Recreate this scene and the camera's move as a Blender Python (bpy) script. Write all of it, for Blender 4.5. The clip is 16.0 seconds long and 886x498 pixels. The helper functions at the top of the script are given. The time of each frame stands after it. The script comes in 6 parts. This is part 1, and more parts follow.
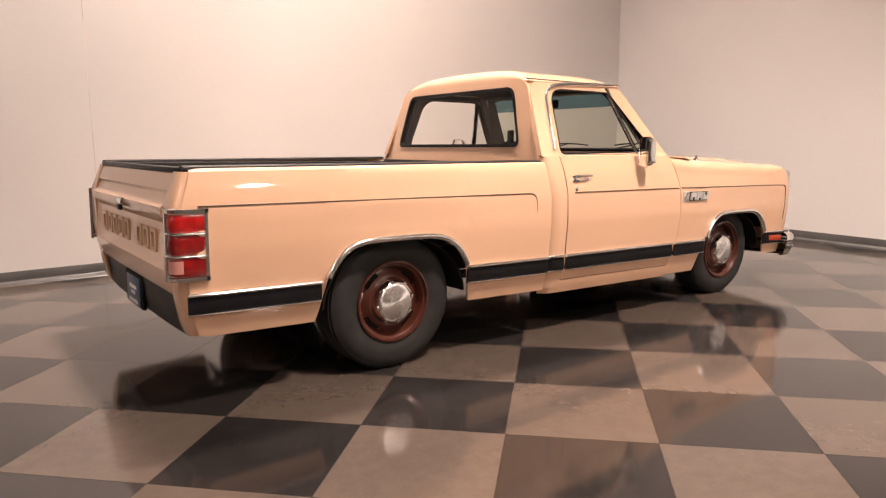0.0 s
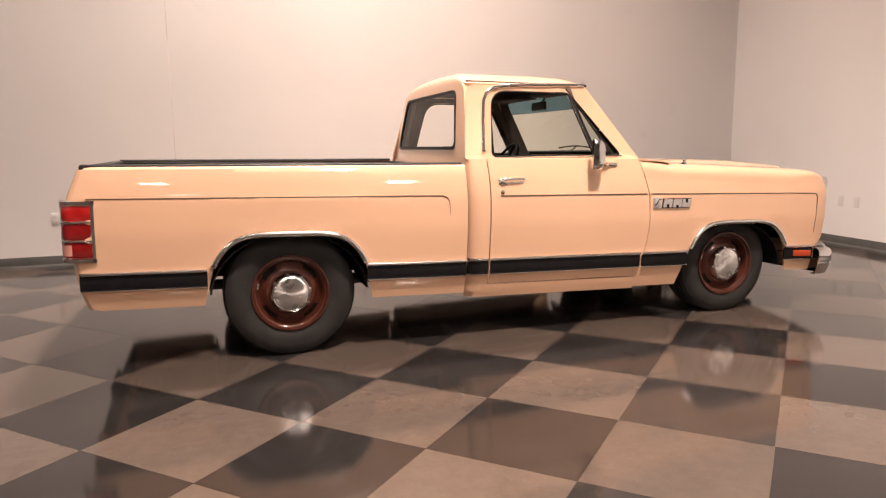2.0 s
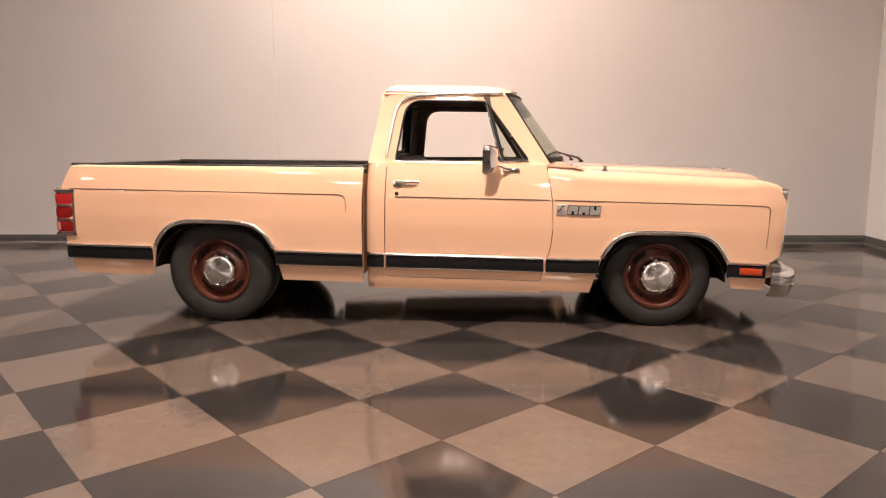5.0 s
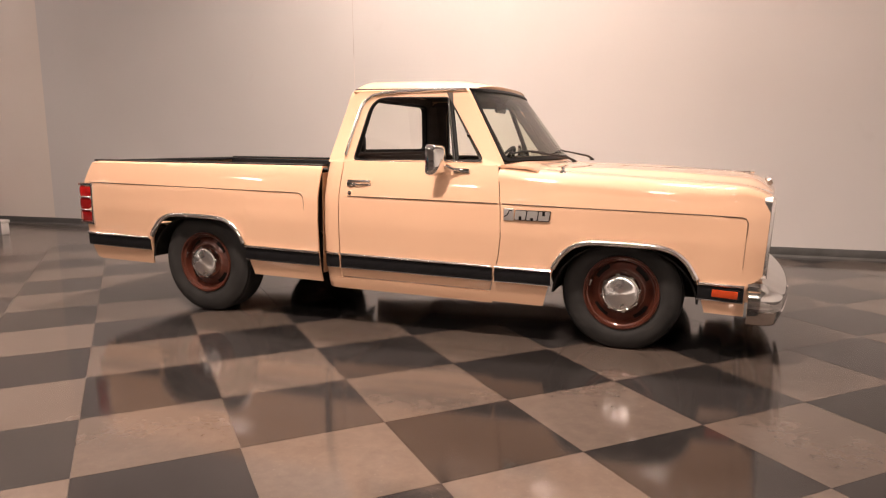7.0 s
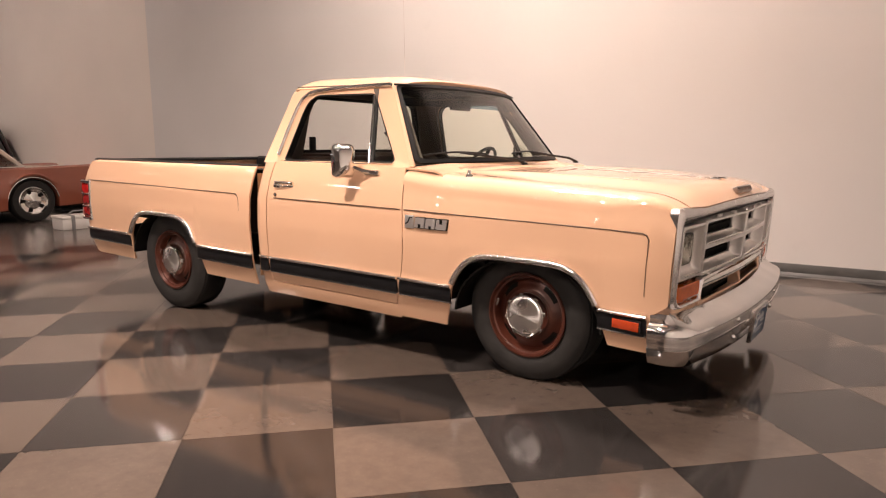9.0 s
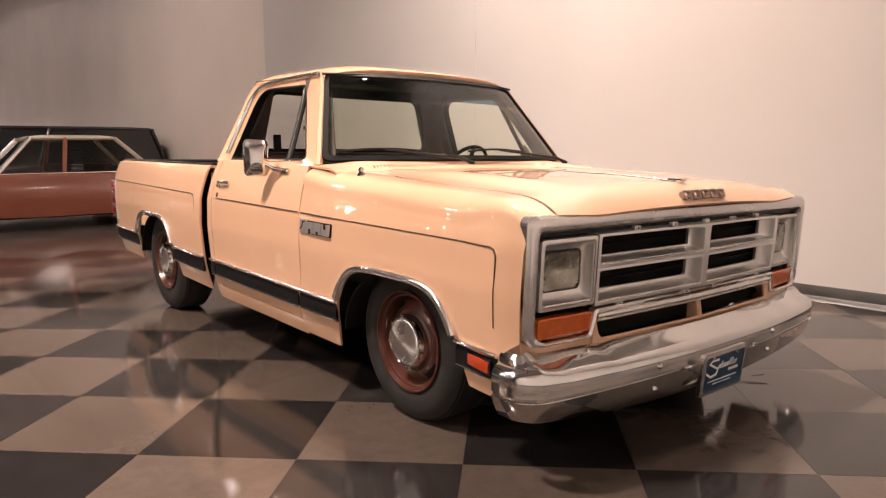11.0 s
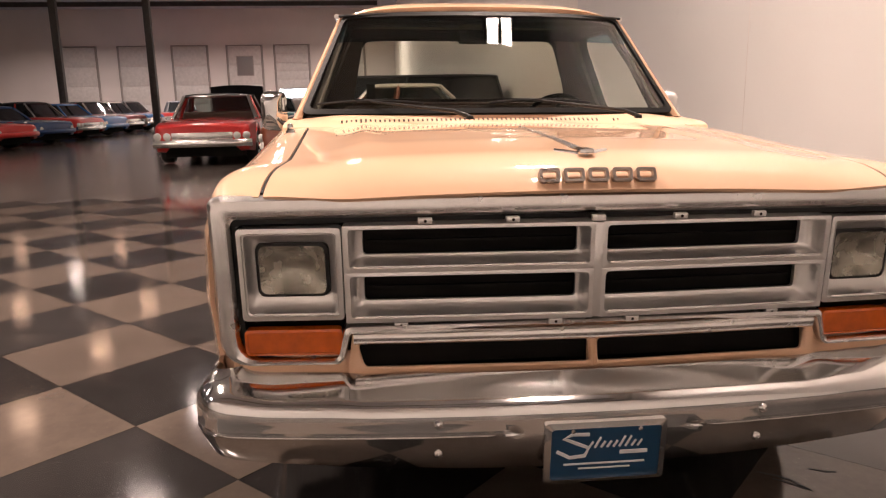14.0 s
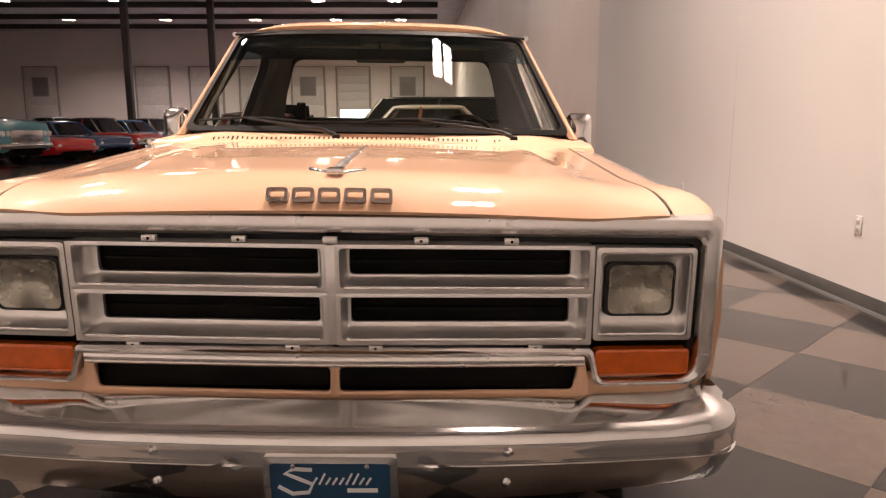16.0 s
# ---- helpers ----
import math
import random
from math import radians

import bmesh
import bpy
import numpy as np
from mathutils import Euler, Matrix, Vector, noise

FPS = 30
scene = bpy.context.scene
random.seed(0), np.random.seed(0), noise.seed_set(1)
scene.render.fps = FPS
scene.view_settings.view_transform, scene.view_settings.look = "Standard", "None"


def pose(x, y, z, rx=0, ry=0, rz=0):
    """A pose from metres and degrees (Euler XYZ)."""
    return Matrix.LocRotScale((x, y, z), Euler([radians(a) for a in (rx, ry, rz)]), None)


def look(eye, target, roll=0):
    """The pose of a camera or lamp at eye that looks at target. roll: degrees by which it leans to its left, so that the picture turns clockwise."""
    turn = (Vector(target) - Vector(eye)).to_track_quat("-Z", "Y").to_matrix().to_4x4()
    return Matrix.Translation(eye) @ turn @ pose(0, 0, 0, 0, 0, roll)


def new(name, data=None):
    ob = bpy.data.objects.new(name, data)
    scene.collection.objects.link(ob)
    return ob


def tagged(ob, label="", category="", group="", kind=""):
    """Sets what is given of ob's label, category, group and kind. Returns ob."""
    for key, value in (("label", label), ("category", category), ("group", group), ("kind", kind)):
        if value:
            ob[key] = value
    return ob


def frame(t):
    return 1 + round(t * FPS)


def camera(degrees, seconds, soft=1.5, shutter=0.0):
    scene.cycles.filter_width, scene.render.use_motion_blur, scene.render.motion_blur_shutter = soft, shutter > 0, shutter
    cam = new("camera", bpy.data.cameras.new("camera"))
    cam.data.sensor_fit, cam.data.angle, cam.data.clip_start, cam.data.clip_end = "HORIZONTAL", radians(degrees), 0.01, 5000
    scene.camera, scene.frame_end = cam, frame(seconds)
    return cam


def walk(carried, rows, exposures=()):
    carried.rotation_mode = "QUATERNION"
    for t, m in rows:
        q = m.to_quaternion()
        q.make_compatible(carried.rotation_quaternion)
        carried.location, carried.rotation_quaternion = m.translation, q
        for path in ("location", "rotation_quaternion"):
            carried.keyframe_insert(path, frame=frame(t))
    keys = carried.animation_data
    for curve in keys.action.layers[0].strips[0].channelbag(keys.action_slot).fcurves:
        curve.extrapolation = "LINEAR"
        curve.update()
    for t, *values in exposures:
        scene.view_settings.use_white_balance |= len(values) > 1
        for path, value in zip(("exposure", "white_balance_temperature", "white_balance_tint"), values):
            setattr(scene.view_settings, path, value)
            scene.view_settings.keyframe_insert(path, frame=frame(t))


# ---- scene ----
cam = camera(63.9, 16.0, soft=1.2)
PATH = [
    (0, (-3.351, -4.05, 1.235), (-2.201, -2.447, 0.907), -0.3),
    (0.5, (-2.952, -4.29, 1.229), (-1.924, -2.604, 0.907), -0.3),
    (1, (-2.577, -4.5, 1.232), (-1.692, -2.737, 0.905), -0.4),
    (1.5, (-2.195, -4.736, 1.217), (-1.458, -2.905, 0.9), -0.4),
    (2, (-1.836, -4.928, 1.224), (-1.232, -3.048, 0.907), -0.6),
    (2.5, (-1.483, -5.172, 1.22), (-1.021, -3.252, 0.908), -0.6),
    (3, (-1.099, -5.373, 1.229), (-0.752, -3.428, 0.917), -0.6),
    (3.5, (-0.704, -5.544, 1.227), (-0.488, -3.58, 0.918), -0.5),
    (4, (-0.316, -5.642, 1.238), (-0.214, -3.669, 0.926), -0.5),
    (6.5, (1.582, -5.263, 1.236), (0.995, -3.377, 0.927), -0.5),
    (7, (1.957, -5.047, 1.235), (1.242, -3.205, 0.922), -0.6),
    (7.5, (2.284, -4.775, 1.23), (1.445, -2.986, 0.919), -0.7),
    (8, (2.612, -4.547, 1.23), (1.664, -2.814, 0.917), -0.7),
    (8.5, (2.867, -4.285, 1.228), (1.82, -2.609, 0.916), -0.7),
    (9, (3.122, -4.019, 1.208), (1.98, -2.405, 0.904), -0.6),
    (9.5, (3.36, -3.703, 1.194), (2.133, -2.153, 0.887), -0.8),
    (10, (3.529, -3.364, 1.16), (2.213, -1.889, 0.857), -0.7),
    (12.5, (3.98, -1.647, 1.107), (2.168, -0.869, 0.776), -0.7),
    (13, (3.995, -1.298, 1.113), (2.125, -0.716, 0.712), -0.8),
    (13.5, (4.004, -0.933, 1.12), (2.082, -0.56, 0.708), -0.9),
    (14, (3.998, -0.648, 1.128), (2.05, -0.444, 0.721), -1.1),
    (14.5, (3.996, -0.406, 1.118), (2.035, -0.337, 0.729), -0.8),
    (15, (3.998, -0.168, 1.122), (2.033, -0.135, 0.748), -0.9),
    (15.5, (3.971, 0.046, 1.112), (2.003, 0.076, 0.757), -0.6),
    (16, (3.962, 0.181, 1.106), (1.992, 0.205, 0.761), -0.1),
]
walk(cam, [(t, look(eye, target, roll)) for t, eye, target, roll in PATH], [(0.0, 0.10), (2.0, 0.07), (4.0, 0.05), (8.0, 0.03), (12.5, 0.01), (14.5, 0.05), (16.0, 0.0)])

# ---- light ----
world = bpy.data.worlds.new("hall_air")
scene.world = world
world.use_nodes = True
world.node_tree.nodes["Background"].inputs[0].default_value = (0.9, 0.82, 0.78, 1)
world.node_tree.nodes["Background"].inputs[1].default_value = 0.02
scene.view_settings.exposure = 0.0

CEIL = 7.0
END_X, BACK_Y, FRONT_X, SIDE_Y = -46.0, 2.82, 4.60, -31.0
LAMP_XS = (1.87, -3.3, -9.6, -14.8, -20.4, -26.0, -32.0, -38.4)
LAMP_YS = (1.25, -5.4, -10.0, -15.1, -20.6)
WARM, COOL = (1.0, 0.785, 0.675), (1.0, 0.82, 0.77)
LAMP_WATTS = 282.0  # each panel of a lamp over the truck


# ---- materials ----
def material(name, colour, rough=0.5, metal=0.0, coat=0.0, vary=0.0, scale=6.0, bump=0.0, bump_scale=40.0, emit=None, power=0.0):
    m = bpy.data.materials.new(name)
    m.use_nodes = True
    nt = m.node_tree
    b = nt.nodes["Principled BSDF"]
    b.inputs["Base Color"].default_value = (*colour, 1)
    b.inputs["Roughness"].default_value = rough
    b.inputs["Metallic"].default_value = metal
    b.inputs["Coat Weight"].default_value = coat
    b.inputs["Coat Roughness"].default_value = 0.04
    if emit:
        b.inputs["Emission Color"].default_value = (*emit, 1)
        b.inputs["Emission Strength"].default_value = power
    tc = nt.nodes.new("ShaderNodeTexCoord")
    if vary:
        n = nt.nodes.new("ShaderNodeTexNoise")
        n.inputs["Scale"].default_value = scale
        n.inputs["Detail"].default_value = 6
        nt.links.new(tc.outputs["Object"], n.inputs["Vector"])
        r = nt.nodes.new("ShaderNodeValToRGB")
        lo, hi = [max(c * (1 - vary), 0) for c in colour], [min(c * (1 + vary), 1) for c in colour]
        r.color_ramp.elements[0].color, r.color_ramp.elements[1].color = (*lo, 1), (*hi, 1)
        r.color_ramp.elements[0].position, r.color_ramp.elements[1].position = 0.32, 0.68
        nt.links.new(n.outputs["Fac"], r.inputs["Fac"])
        nt.links.new(r.outputs["Color"], b.inputs["Base Color"])
        q = nt.nodes.new("ShaderNodeMapRange")
        q.inputs["To Min"].default_value, q.inputs["To Max"].default_value = rough * 0.8, min(rough * 1.25, 1)
        nt.links.new(n.outputs["Fac"], q.inputs["Value"])
        nt.links.new(q.outputs["Result"], b.inputs["Roughness"])
    if bump:
        n2 = nt.nodes.new("ShaderNodeTexNoise")
        n2.inputs["Scale"].default_value = bump_scale
        n2.inputs["Detail"].default_value = 4
        nt.links.new(tc.outputs["Object"], n2.inputs["Vector"])
        bp = nt.nodes.new("ShaderNodeBump")
        bp.inputs["Strength"].default_value = bump
        bp.inputs["Distance"].default_value = 0.004
        nt.links.new(n2.outputs["Fac"], bp.inputs["Height"])
        nt.links.new(bp.outputs["Normal"], b.inputs["Normal"])
    return m


def glass(name, tint, rough=0.0, gloss=1.0):
    """Thin pane: tinted see-through with a gloss that grows towards grazing."""
    m = bpy.data.materials.new(name)
    m.use_nodes = True
    nt = m.node_tree
    nt.nodes.remove(nt.nodes["Principled BSDF"])
    out = nt.nodes["Material Output"]
    tr, gl = nt.nodes.new("ShaderNodeBsdfTransparent"), nt.nodes.new("ShaderNodeBsdfGlossy")
    mix, lw = nt.nodes.new("ShaderNodeMixShader"), nt.nodes.new("ShaderNodeLayerWeight")
    lw.inputs["Blend"].default_value = 0.5
    pw, mr = nt.nodes.new("ShaderNodeMath"), nt.nodes.new("ShaderNodeMapRange")
    pw.operation = "POWER"
    pw.inputs[1].default_value = 4.0
    mr.inputs["To Min"].default_value, mr.inputs["To Max"].default_value = 0.06 * gloss, 0.75 * gloss
    tr.inputs["Color"].default_value = (*tint, 1)
    gl.inputs["Roughness"].default_value = rough
    nt.links.new(lw.outputs["Facing"], pw.inputs[0])
    nt.links.new(pw.outputs[0], mr.inputs["Value"])
    nt.links.new(mr.outputs["Result"], mix.inputs[0])
    nt.links.new(tr.outputs[0], mix.inputs[1])
    nt.links.new(gl.outputs[0], mix.inputs[2])
    nt.links.new(mix.outputs[0], out.inputs["Surface"])
    return m


def tile_material(name, colour, dark):
    """Polished floor tile: mottled, with pale scuffs, a change of tone from tile to tile and a waxed gloss."""
    m = bpy.data.materials.new(name)
    m.use_nodes = True
    nt = m.node_tree
    b = nt.nodes["Principled BSDF"]
    tc, oi = nt.nodes.new("ShaderNodeTexCoord"), nt.nodes.new("ShaderNodeObjectInfo")
    geo = nt.nodes.new("ShaderNodeNewGeometry")

    def noise_node(scale, detail, rough=0.6):
        n = nt.nodes.new("ShaderNodeTexNoise")
        n.inputs["Scale"].default_value, n.inputs["Detail"].default_value, n.inputs["Roughness"].default_value = scale, detail, rough
        nt.links.new(geo.outputs["Position"], n.inputs["Vector"])
        return n

    big, fine, fleck = noise_node(1.9, 6, 0.65), noise_node(14, 8, 0.7), noise_node(85, 5, 0.7)
    mixed = nt.nodes.new("ShaderNodeMath")
    mixed.operation = "MULTIPLY_ADD"
    mixed.inputs[1].default_value = 0.55
    nt.links.new(big.outputs["Fac"], mixed.inputs[0])
    half = nt.nodes.new("ShaderNodeMath")
    half.operation = "MULTIPLY"
    half.inputs[1].default_value = 0.45
    nt.links.new(fine.outputs["Fac"], half.inputs[0])
    nt.links.new(half.outputs[0], mixed.inputs[2])
    ramp = nt.nodes.new("ShaderNodeValToRGB")
    lo, hi = [c * (0.62 if dark else 0.74) for c in colour], [min(c * (1.5 if dark else 1.22), 1) for c in colour]
    ramp.color_ramp.elements[0].color, ramp.color_ramp.elements[1].color = (*lo, 1), (*hi, 1)
    ramp.color_ramp.elements[0].position, ramp.color_ramp.elements[1].position = 0.3, 0.7
    nt.links.new(mixed.outputs[0], ramp.inputs["Fac"])
    # a tone of its own for each tile
    tone = nt.nodes.new("ShaderNodeMapRange")
    tone.inputs["To Min"].default_value, tone.inputs["To Max"].default_value = (0.78, 1.25) if dark else (0.88, 1.1)
    nt.links.new(oi.outputs["Random"], tone.inputs["Value"])
    mul = nt.nodes.new("ShaderNodeVectorMath")
    mul.operation = "SCALE"
    nt.links.new(ramp.outputs["Color"], mul.inputs[0])
    nt.links.new(tone.outputs["Result"], mul.inputs["Scale"])
    # pale flecks and scuffs
    fr = nt.nodes.new("ShaderNodeValToRGB")
    fr.color_ramp.elements[0].position, fr.color_ramp.elements[1].position = 0.64, 0.72
    nt.links.new(fleck.outputs["Fac"], fr.inputs["Fac"])
    fm = nt.nodes.new("ShaderNodeMath")
    fm.operation = "MULTIPLY"
    fm.inputs[1].default_value = 0.36 if dark else 0.28
    nt.links.new(fr.outputs["Color"], fm.inputs[0])
    mx = nt.nodes.new("ShaderNodeMix")
    mx.data_type = "RGBA"
    nt.links.new(fm.outputs[0], mx.inputs["Factor"])
    nt.links.new(mul.outputs[0], mx.inputs["A"])
    mx.inputs["B"].default_value = (0.45, 0.38, 0.33, 1)
    nt.links.new(mx.outputs["Result"], b.inputs["Base Color"])
    rr = nt.nodes.new("ShaderNodeMapRange")
    rr.inputs["To Min"].default_value, rr.inputs["To Max"].default_value = 0.06, 0.13
    b.inputs["Specular IOR Level"].default_value = 0.48
    nt.links.new(mixed.outputs[0], rr.inputs["Value"])
    nt.links.new(rr.outputs["Result"], b.inputs["Roughness"])
    bp = nt.nodes.new("ShaderNodeBump")
    bp.inputs["Strength"].default_value, bp.inputs["Distance"].default_value = 0.05, 0.003
    nt.links.new(fine.outputs["Fac"], bp.inputs["Height"])
    nt.links.new(bp.outputs["Normal"], b.inputs["Normal"])
    return m


def wall_material(name, colour):
    """Painted board: faint roller texture, grime patches and scuffs low down with shapes of their own."""
    m = bpy.data.materials.new(name)
    m.use_nodes = True
    nt = m.node_tree
    b = nt.nodes["Principled BSDF"]
    geo = nt.nodes.new("ShaderNodeNewGeometry")
    big, mid, fine = (nt.nodes.new("ShaderNodeTexNoise") for _ in range(3))
    for n, s, d in ((big, 0.35, 3), (mid, 2.6, 6), (fine, 160, 3)):
        n.inputs["Scale"].default_value, n.inputs["Detail"].default_value = s, d
        nt.links.new(geo.outputs["Position"], n.inputs["Vector"])
    r1 = nt.nodes.new("ShaderNodeValToRGB")
    r1.color_ramp.elements[0].color = (*[c * 0.93 for c in colour], 1)
    r1.color_ramp.elements[1].color = (*[min(1, c * 1.03) for c in colour], 1)
    r1.color_ramp.elements[0].position, r1.color_ramp.elements[1].position = 0.35, 0.65
    nt.links.new(big.outputs["Fac"], r1.inputs["Fac"])
    r2 = nt.nodes.new("ShaderNodeValToRGB")
    r2.color_ramp.elements[0].position, r2.color_ramp.elements[1].position = 0.68, 0.80
    nt.links.new(mid.outputs["Fac"], r2.inputs["Fac"])
    k = nt.nodes.new("ShaderNodeMath")
    k.operation = "MULTIPLY"
    k.inputs[1].default_value = 0.12
    nt.links.new(r2.outputs["Color"], k.inputs[0])
    mx = nt.nodes.new("ShaderNodeMix")
    mx.data_type = "RGBA"
    nt.links.new(k.outputs[0], mx.inputs["Factor"])
    nt.links.new(r1.outputs["Color"], mx.inputs["A"])
    mx.inputs["B"].default_value = (0.42, 0.37, 0.34, 1)
    nt.links.new(mx.outputs["Result"], b.inputs["Base Color"])
    b.inputs["Roughness"].default_value = 0.40
    b.inputs["Specular IOR Level"].default_value = 0.65
    bp = nt.nodes.new("ShaderNodeBump")
    bp.inputs["Strength"].default_value, bp.inputs["Distance"].default_value = 0.12, 0.002
    nt.links.new(fine.outputs["Fac"], bp.inputs["Height"])
    nt.links.new(bp.outputs["Normal"], b.inputs["Normal"])
    return m


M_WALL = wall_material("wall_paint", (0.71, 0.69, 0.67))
# The far stretch is given a paler, warmer colour than the near wall.
M_WALL_FAR = wall_material("far_wall_pale_warm", (0.85, 0.785, 0.72))
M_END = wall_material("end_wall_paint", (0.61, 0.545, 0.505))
M_BASE = material("rubber_baseboard", (0.075, 0.075, 0.072), 0.35, vary=0.15, scale=8)
M_TILE_L = tile_material("tile_taupe", (0.084, 0.066, 0.0545), False)
M_TILE_D = tile_material("tile_charcoal", (0.0185, 0.0168, 0.0162), True)
M_SLAB = material("sealed_concrete", (0.085, 0.070, 0.062), 0.17, vary=0.3, scale=1.2, bump=0.04)
M_CEIL = material("roof_deck", (0.42, 0.42, 0.44), 0.7, vary=0.15, scale=2)
M_STEEL = material("dark_steel", (0.06, 0.055, 0.05), 0.5, 0.3, vary=0.2)
M_PAINT = material("tan_paint", (0.70, 0.447, 0.292), 0.46, 0.0, 1.0, vary=0.03, scale=1.5)
# Darker tan that carries the shade of the gap behind the cab.
M_PAINT_SHADED = material("tan_paint_shaded", (0.50, 0.29, 0.16), 0.5, vary=0.08)
M_BLACK = material("black_plastic", (0.014, 0.014, 0.014), 0.42, vary=0.2, scale=12)
M_STRIPE = material("black_trim_insert", (0.008, 0.008, 0.009), 0.5, vary=0.2, scale=20)
M_RUBBER = material("tyre_rubber", (0.022, 0.021, 0.02), 0.62, vary=0.25, scale=9, bump=0.15, bump_scale=60)
M_SEAL = material("window_rubber", (0.008, 0.008, 0.008), 0.5)
M_CHROME = material("chrome", (0.78, 0.77, 0.75), 0.07, 1.0, vary=0.04, scale=7)
M_BUMPER = material("bumper_chrome", (0.74, 0.73, 0.715), 0.07, 1.0, vary=0.06, scale=5)
M_ALU = material("brushed_aluminium", (0.80, 0.78, 0.76), 0.25, 1.0, vary=0.06, scale=18)
M_BRIGHT = material("polished_trim", (0.88, 0.87, 0.85), 0.17, 1.0, vary=0.05, scale=12)
M_CAP = material("hubcap_chrome", (0.86, 0.85, 0.83), 0.27, 1.0, vary=0.05, scale=9)
b_cap, t_cap = M_CAP.node_tree.nodes["Principled BSDF"], M_CAP.node_tree.nodes.new("ShaderNodeTangent")
t_cap.direction_type, t_cap.axis = "RADIAL", "Y"
b_cap.inputs["Anisotropic"].default_value = 0.95
M_CAP.node_tree.links.new(t_cap.outputs[0], b_cap.inputs["Tangent"])
M_SILVER = material("silver_grille_paint", (0.80, 0.785, 0.765), 0.31, 0.80, vary=0.05, scale=10)
# Grey-brown metal, darker than the other bright trim.
M_BADGE = material("dark_badge_metal", (0.40, 0.36, 0.33), 0.28, 1.0, vary=0.1, scale=20)
M_RIM = material("brown_steel_wheel", (0.075, 0.021, 0.012), 0.32, 0.2, 0.4, vary=0.2, scale=14)
M_AMBER = material("amber_lens", (0.60, 0.112, 0.008), 0.15, 0, 0.6, vary=0.12, scale=30)
M_MARKER = material("marker_lens", (0.42, 0.050, 0.012), 0.15, 0, 0.6, vary=0.12, scale=30)
M_RED = material("red_lens", (0.22, 0.007, 0.007), 0.12, 0, 0.8, vary=0.2, scale=20)
M_REDLIT = material("bright_red_lens", (0.40, 0.011, 0.010), 0.12, 0, 0.8, vary=0.2, scale=20)
M_REVERSE = material("clear_reverse_lens", (0.55, 0.25, 0.21), 0.12, 0, 0.8)
M_BROWN = material("brown_interior", (0.055, 0.028, 0.018), 0.75, vary=0.2, scale=25, bump=0.2)
M_HEADLINER = material("headliner", (0.085, 0.070, 0.060), 0.85, vary=0.15, scale=12)
M_DASH = material("dashboard", (0.02, 0.017, 0.015), 0.55, vary=0.2)
M_CHASSIS = material("chassis", (0.012, 0.011, 0.010), 0.7, vary=0.3)
M_PLATE = material("blue_plate", (0.012, 0.055, 0.12), 0.3, vary=0.1)
M_WHITE = material("white_print", (0.75, 0.75, 0.75), 0.45)
M_PIN = material("pinstripe", (0.12, 0.072, 0.046), 0.4)
M_GOLD = material("gold_emboss", (0.58, 0.375, 0.23), 0.4, 0.0)
M_HLAMP = material("headlamp_reflector", (0.46, 0.44, 0.40), 0.26, 0.85, vary=0.25, scale=22, bump=0.3, bump_scale=90)
M_GLASS = glass("clear_glass", (0.96, 0.97, 0.94), gloss=0.5)
M_SHIELD = glass("windshield_glass", (0.86, 0.91, 0.81))
M_TINT = glass("sun_band_glass", (0.20, 0.33, 0.42), gloss=0.0)
M_LENS = glass("headlamp_glass", (0.92, 0.92, 0.88))
M_WHITE_BOX = material("white_plastic", (0.62, 0.60, 0.57), 0.45, vary=0.06)
M_GREY = material("grey_plastic", (0.18, 0.18, 0.18), 0.5)
M_LAMP = material("lamp_diffuser", (0.9, 0.9, 0.9), 0.4, emit=(1.0, 0.82, 0.74), power=56.0)
M_LAMP_NEAR = material("near_lamp_diffuser", (0.9, 0.9, 0.9), 0.4, emit=(1.0, 0.82, 0.74), power=26.0)
M_LAMP_OLD = material("old_lamp_diffuser", (0.9, 0.85, 0.8), 0.4, emit=(1.0, 0.62, 0.42), power=20.0)
M_SCREEN = material("lit_screen", (0.9, 0.9, 0.9), 0.4, emit=(0.85, 0.92, 1.0), power=7.0)
M_DOOR = material("dock_door", (0.50, 0.46, 0.43), 0.5, vary=0.08)
M_DGLASS = material("door_window", (0.17, 0.15, 0.14), 0.35)
M_FRAME = material("door_frame", (0.27, 0.235, 0.215), 0.6)

for m_dull, level in ((M_STRIPE, 0.15), (M_SEAL, 0.15), (M_RUBBER, 0.3), (M_PAINT, 0.15), (M_CHASSIS, 0.1), (M_BLACK, 0.25)):
    m_dull.node_tree.nodes["Principled BSDF"].inputs["Specular IOR Level"].default_value = level

# ---- mesh helpers ----
def part(name, bm, mat, parent=None, label="", sharp=34, recalc=True):
    if recalc:
        bmesh.ops.recalc_face_normals(bm, faces=bm.faces[:])
    me = bpy.data.meshes.new(name)
    bm.to_mesh(me)
    bm.free()
    me.materials.append(mat)
    me.shade_smooth()
    me.set_sharp_from_angle(angle=radians(sharp))
    ob = new(name, me)
    ob.parent = parent
    return tagged(ob, label)


def thing(name, label, category, m=None, group="", kind=""):
    ob = new(name)
    ob.empty_display_size = 0.2
    if m is not None:
        ob.matrix_world = m
    return tagged(ob, label, category, group, kind)


def add_box(bm, x0, x1, y0, y1, z0, z1, bevel=0.0, seg=2):
    r = bmesh.ops.create_cube(bm, size=1.0)
    for v in r["verts"]:
        v.co = Vector((x0 + (x1 - x0) * (v.co.x + 0.5), y0 + (y1 - y0) * (v.co.y + 0.5), z0 + (z1 - z0) * (v.co.z + 0.5)))
    if bevel:
        es = list({e for v in r["verts"] for e in v.link_edges})
        bmesh.ops.bevel(bm, geom=es, offset=bevel, segments=seg, affect="EDGES", profile=0.5)
    return bm


def box(*a, **k):
    return add_box(bmesh.new(), *a, **k)


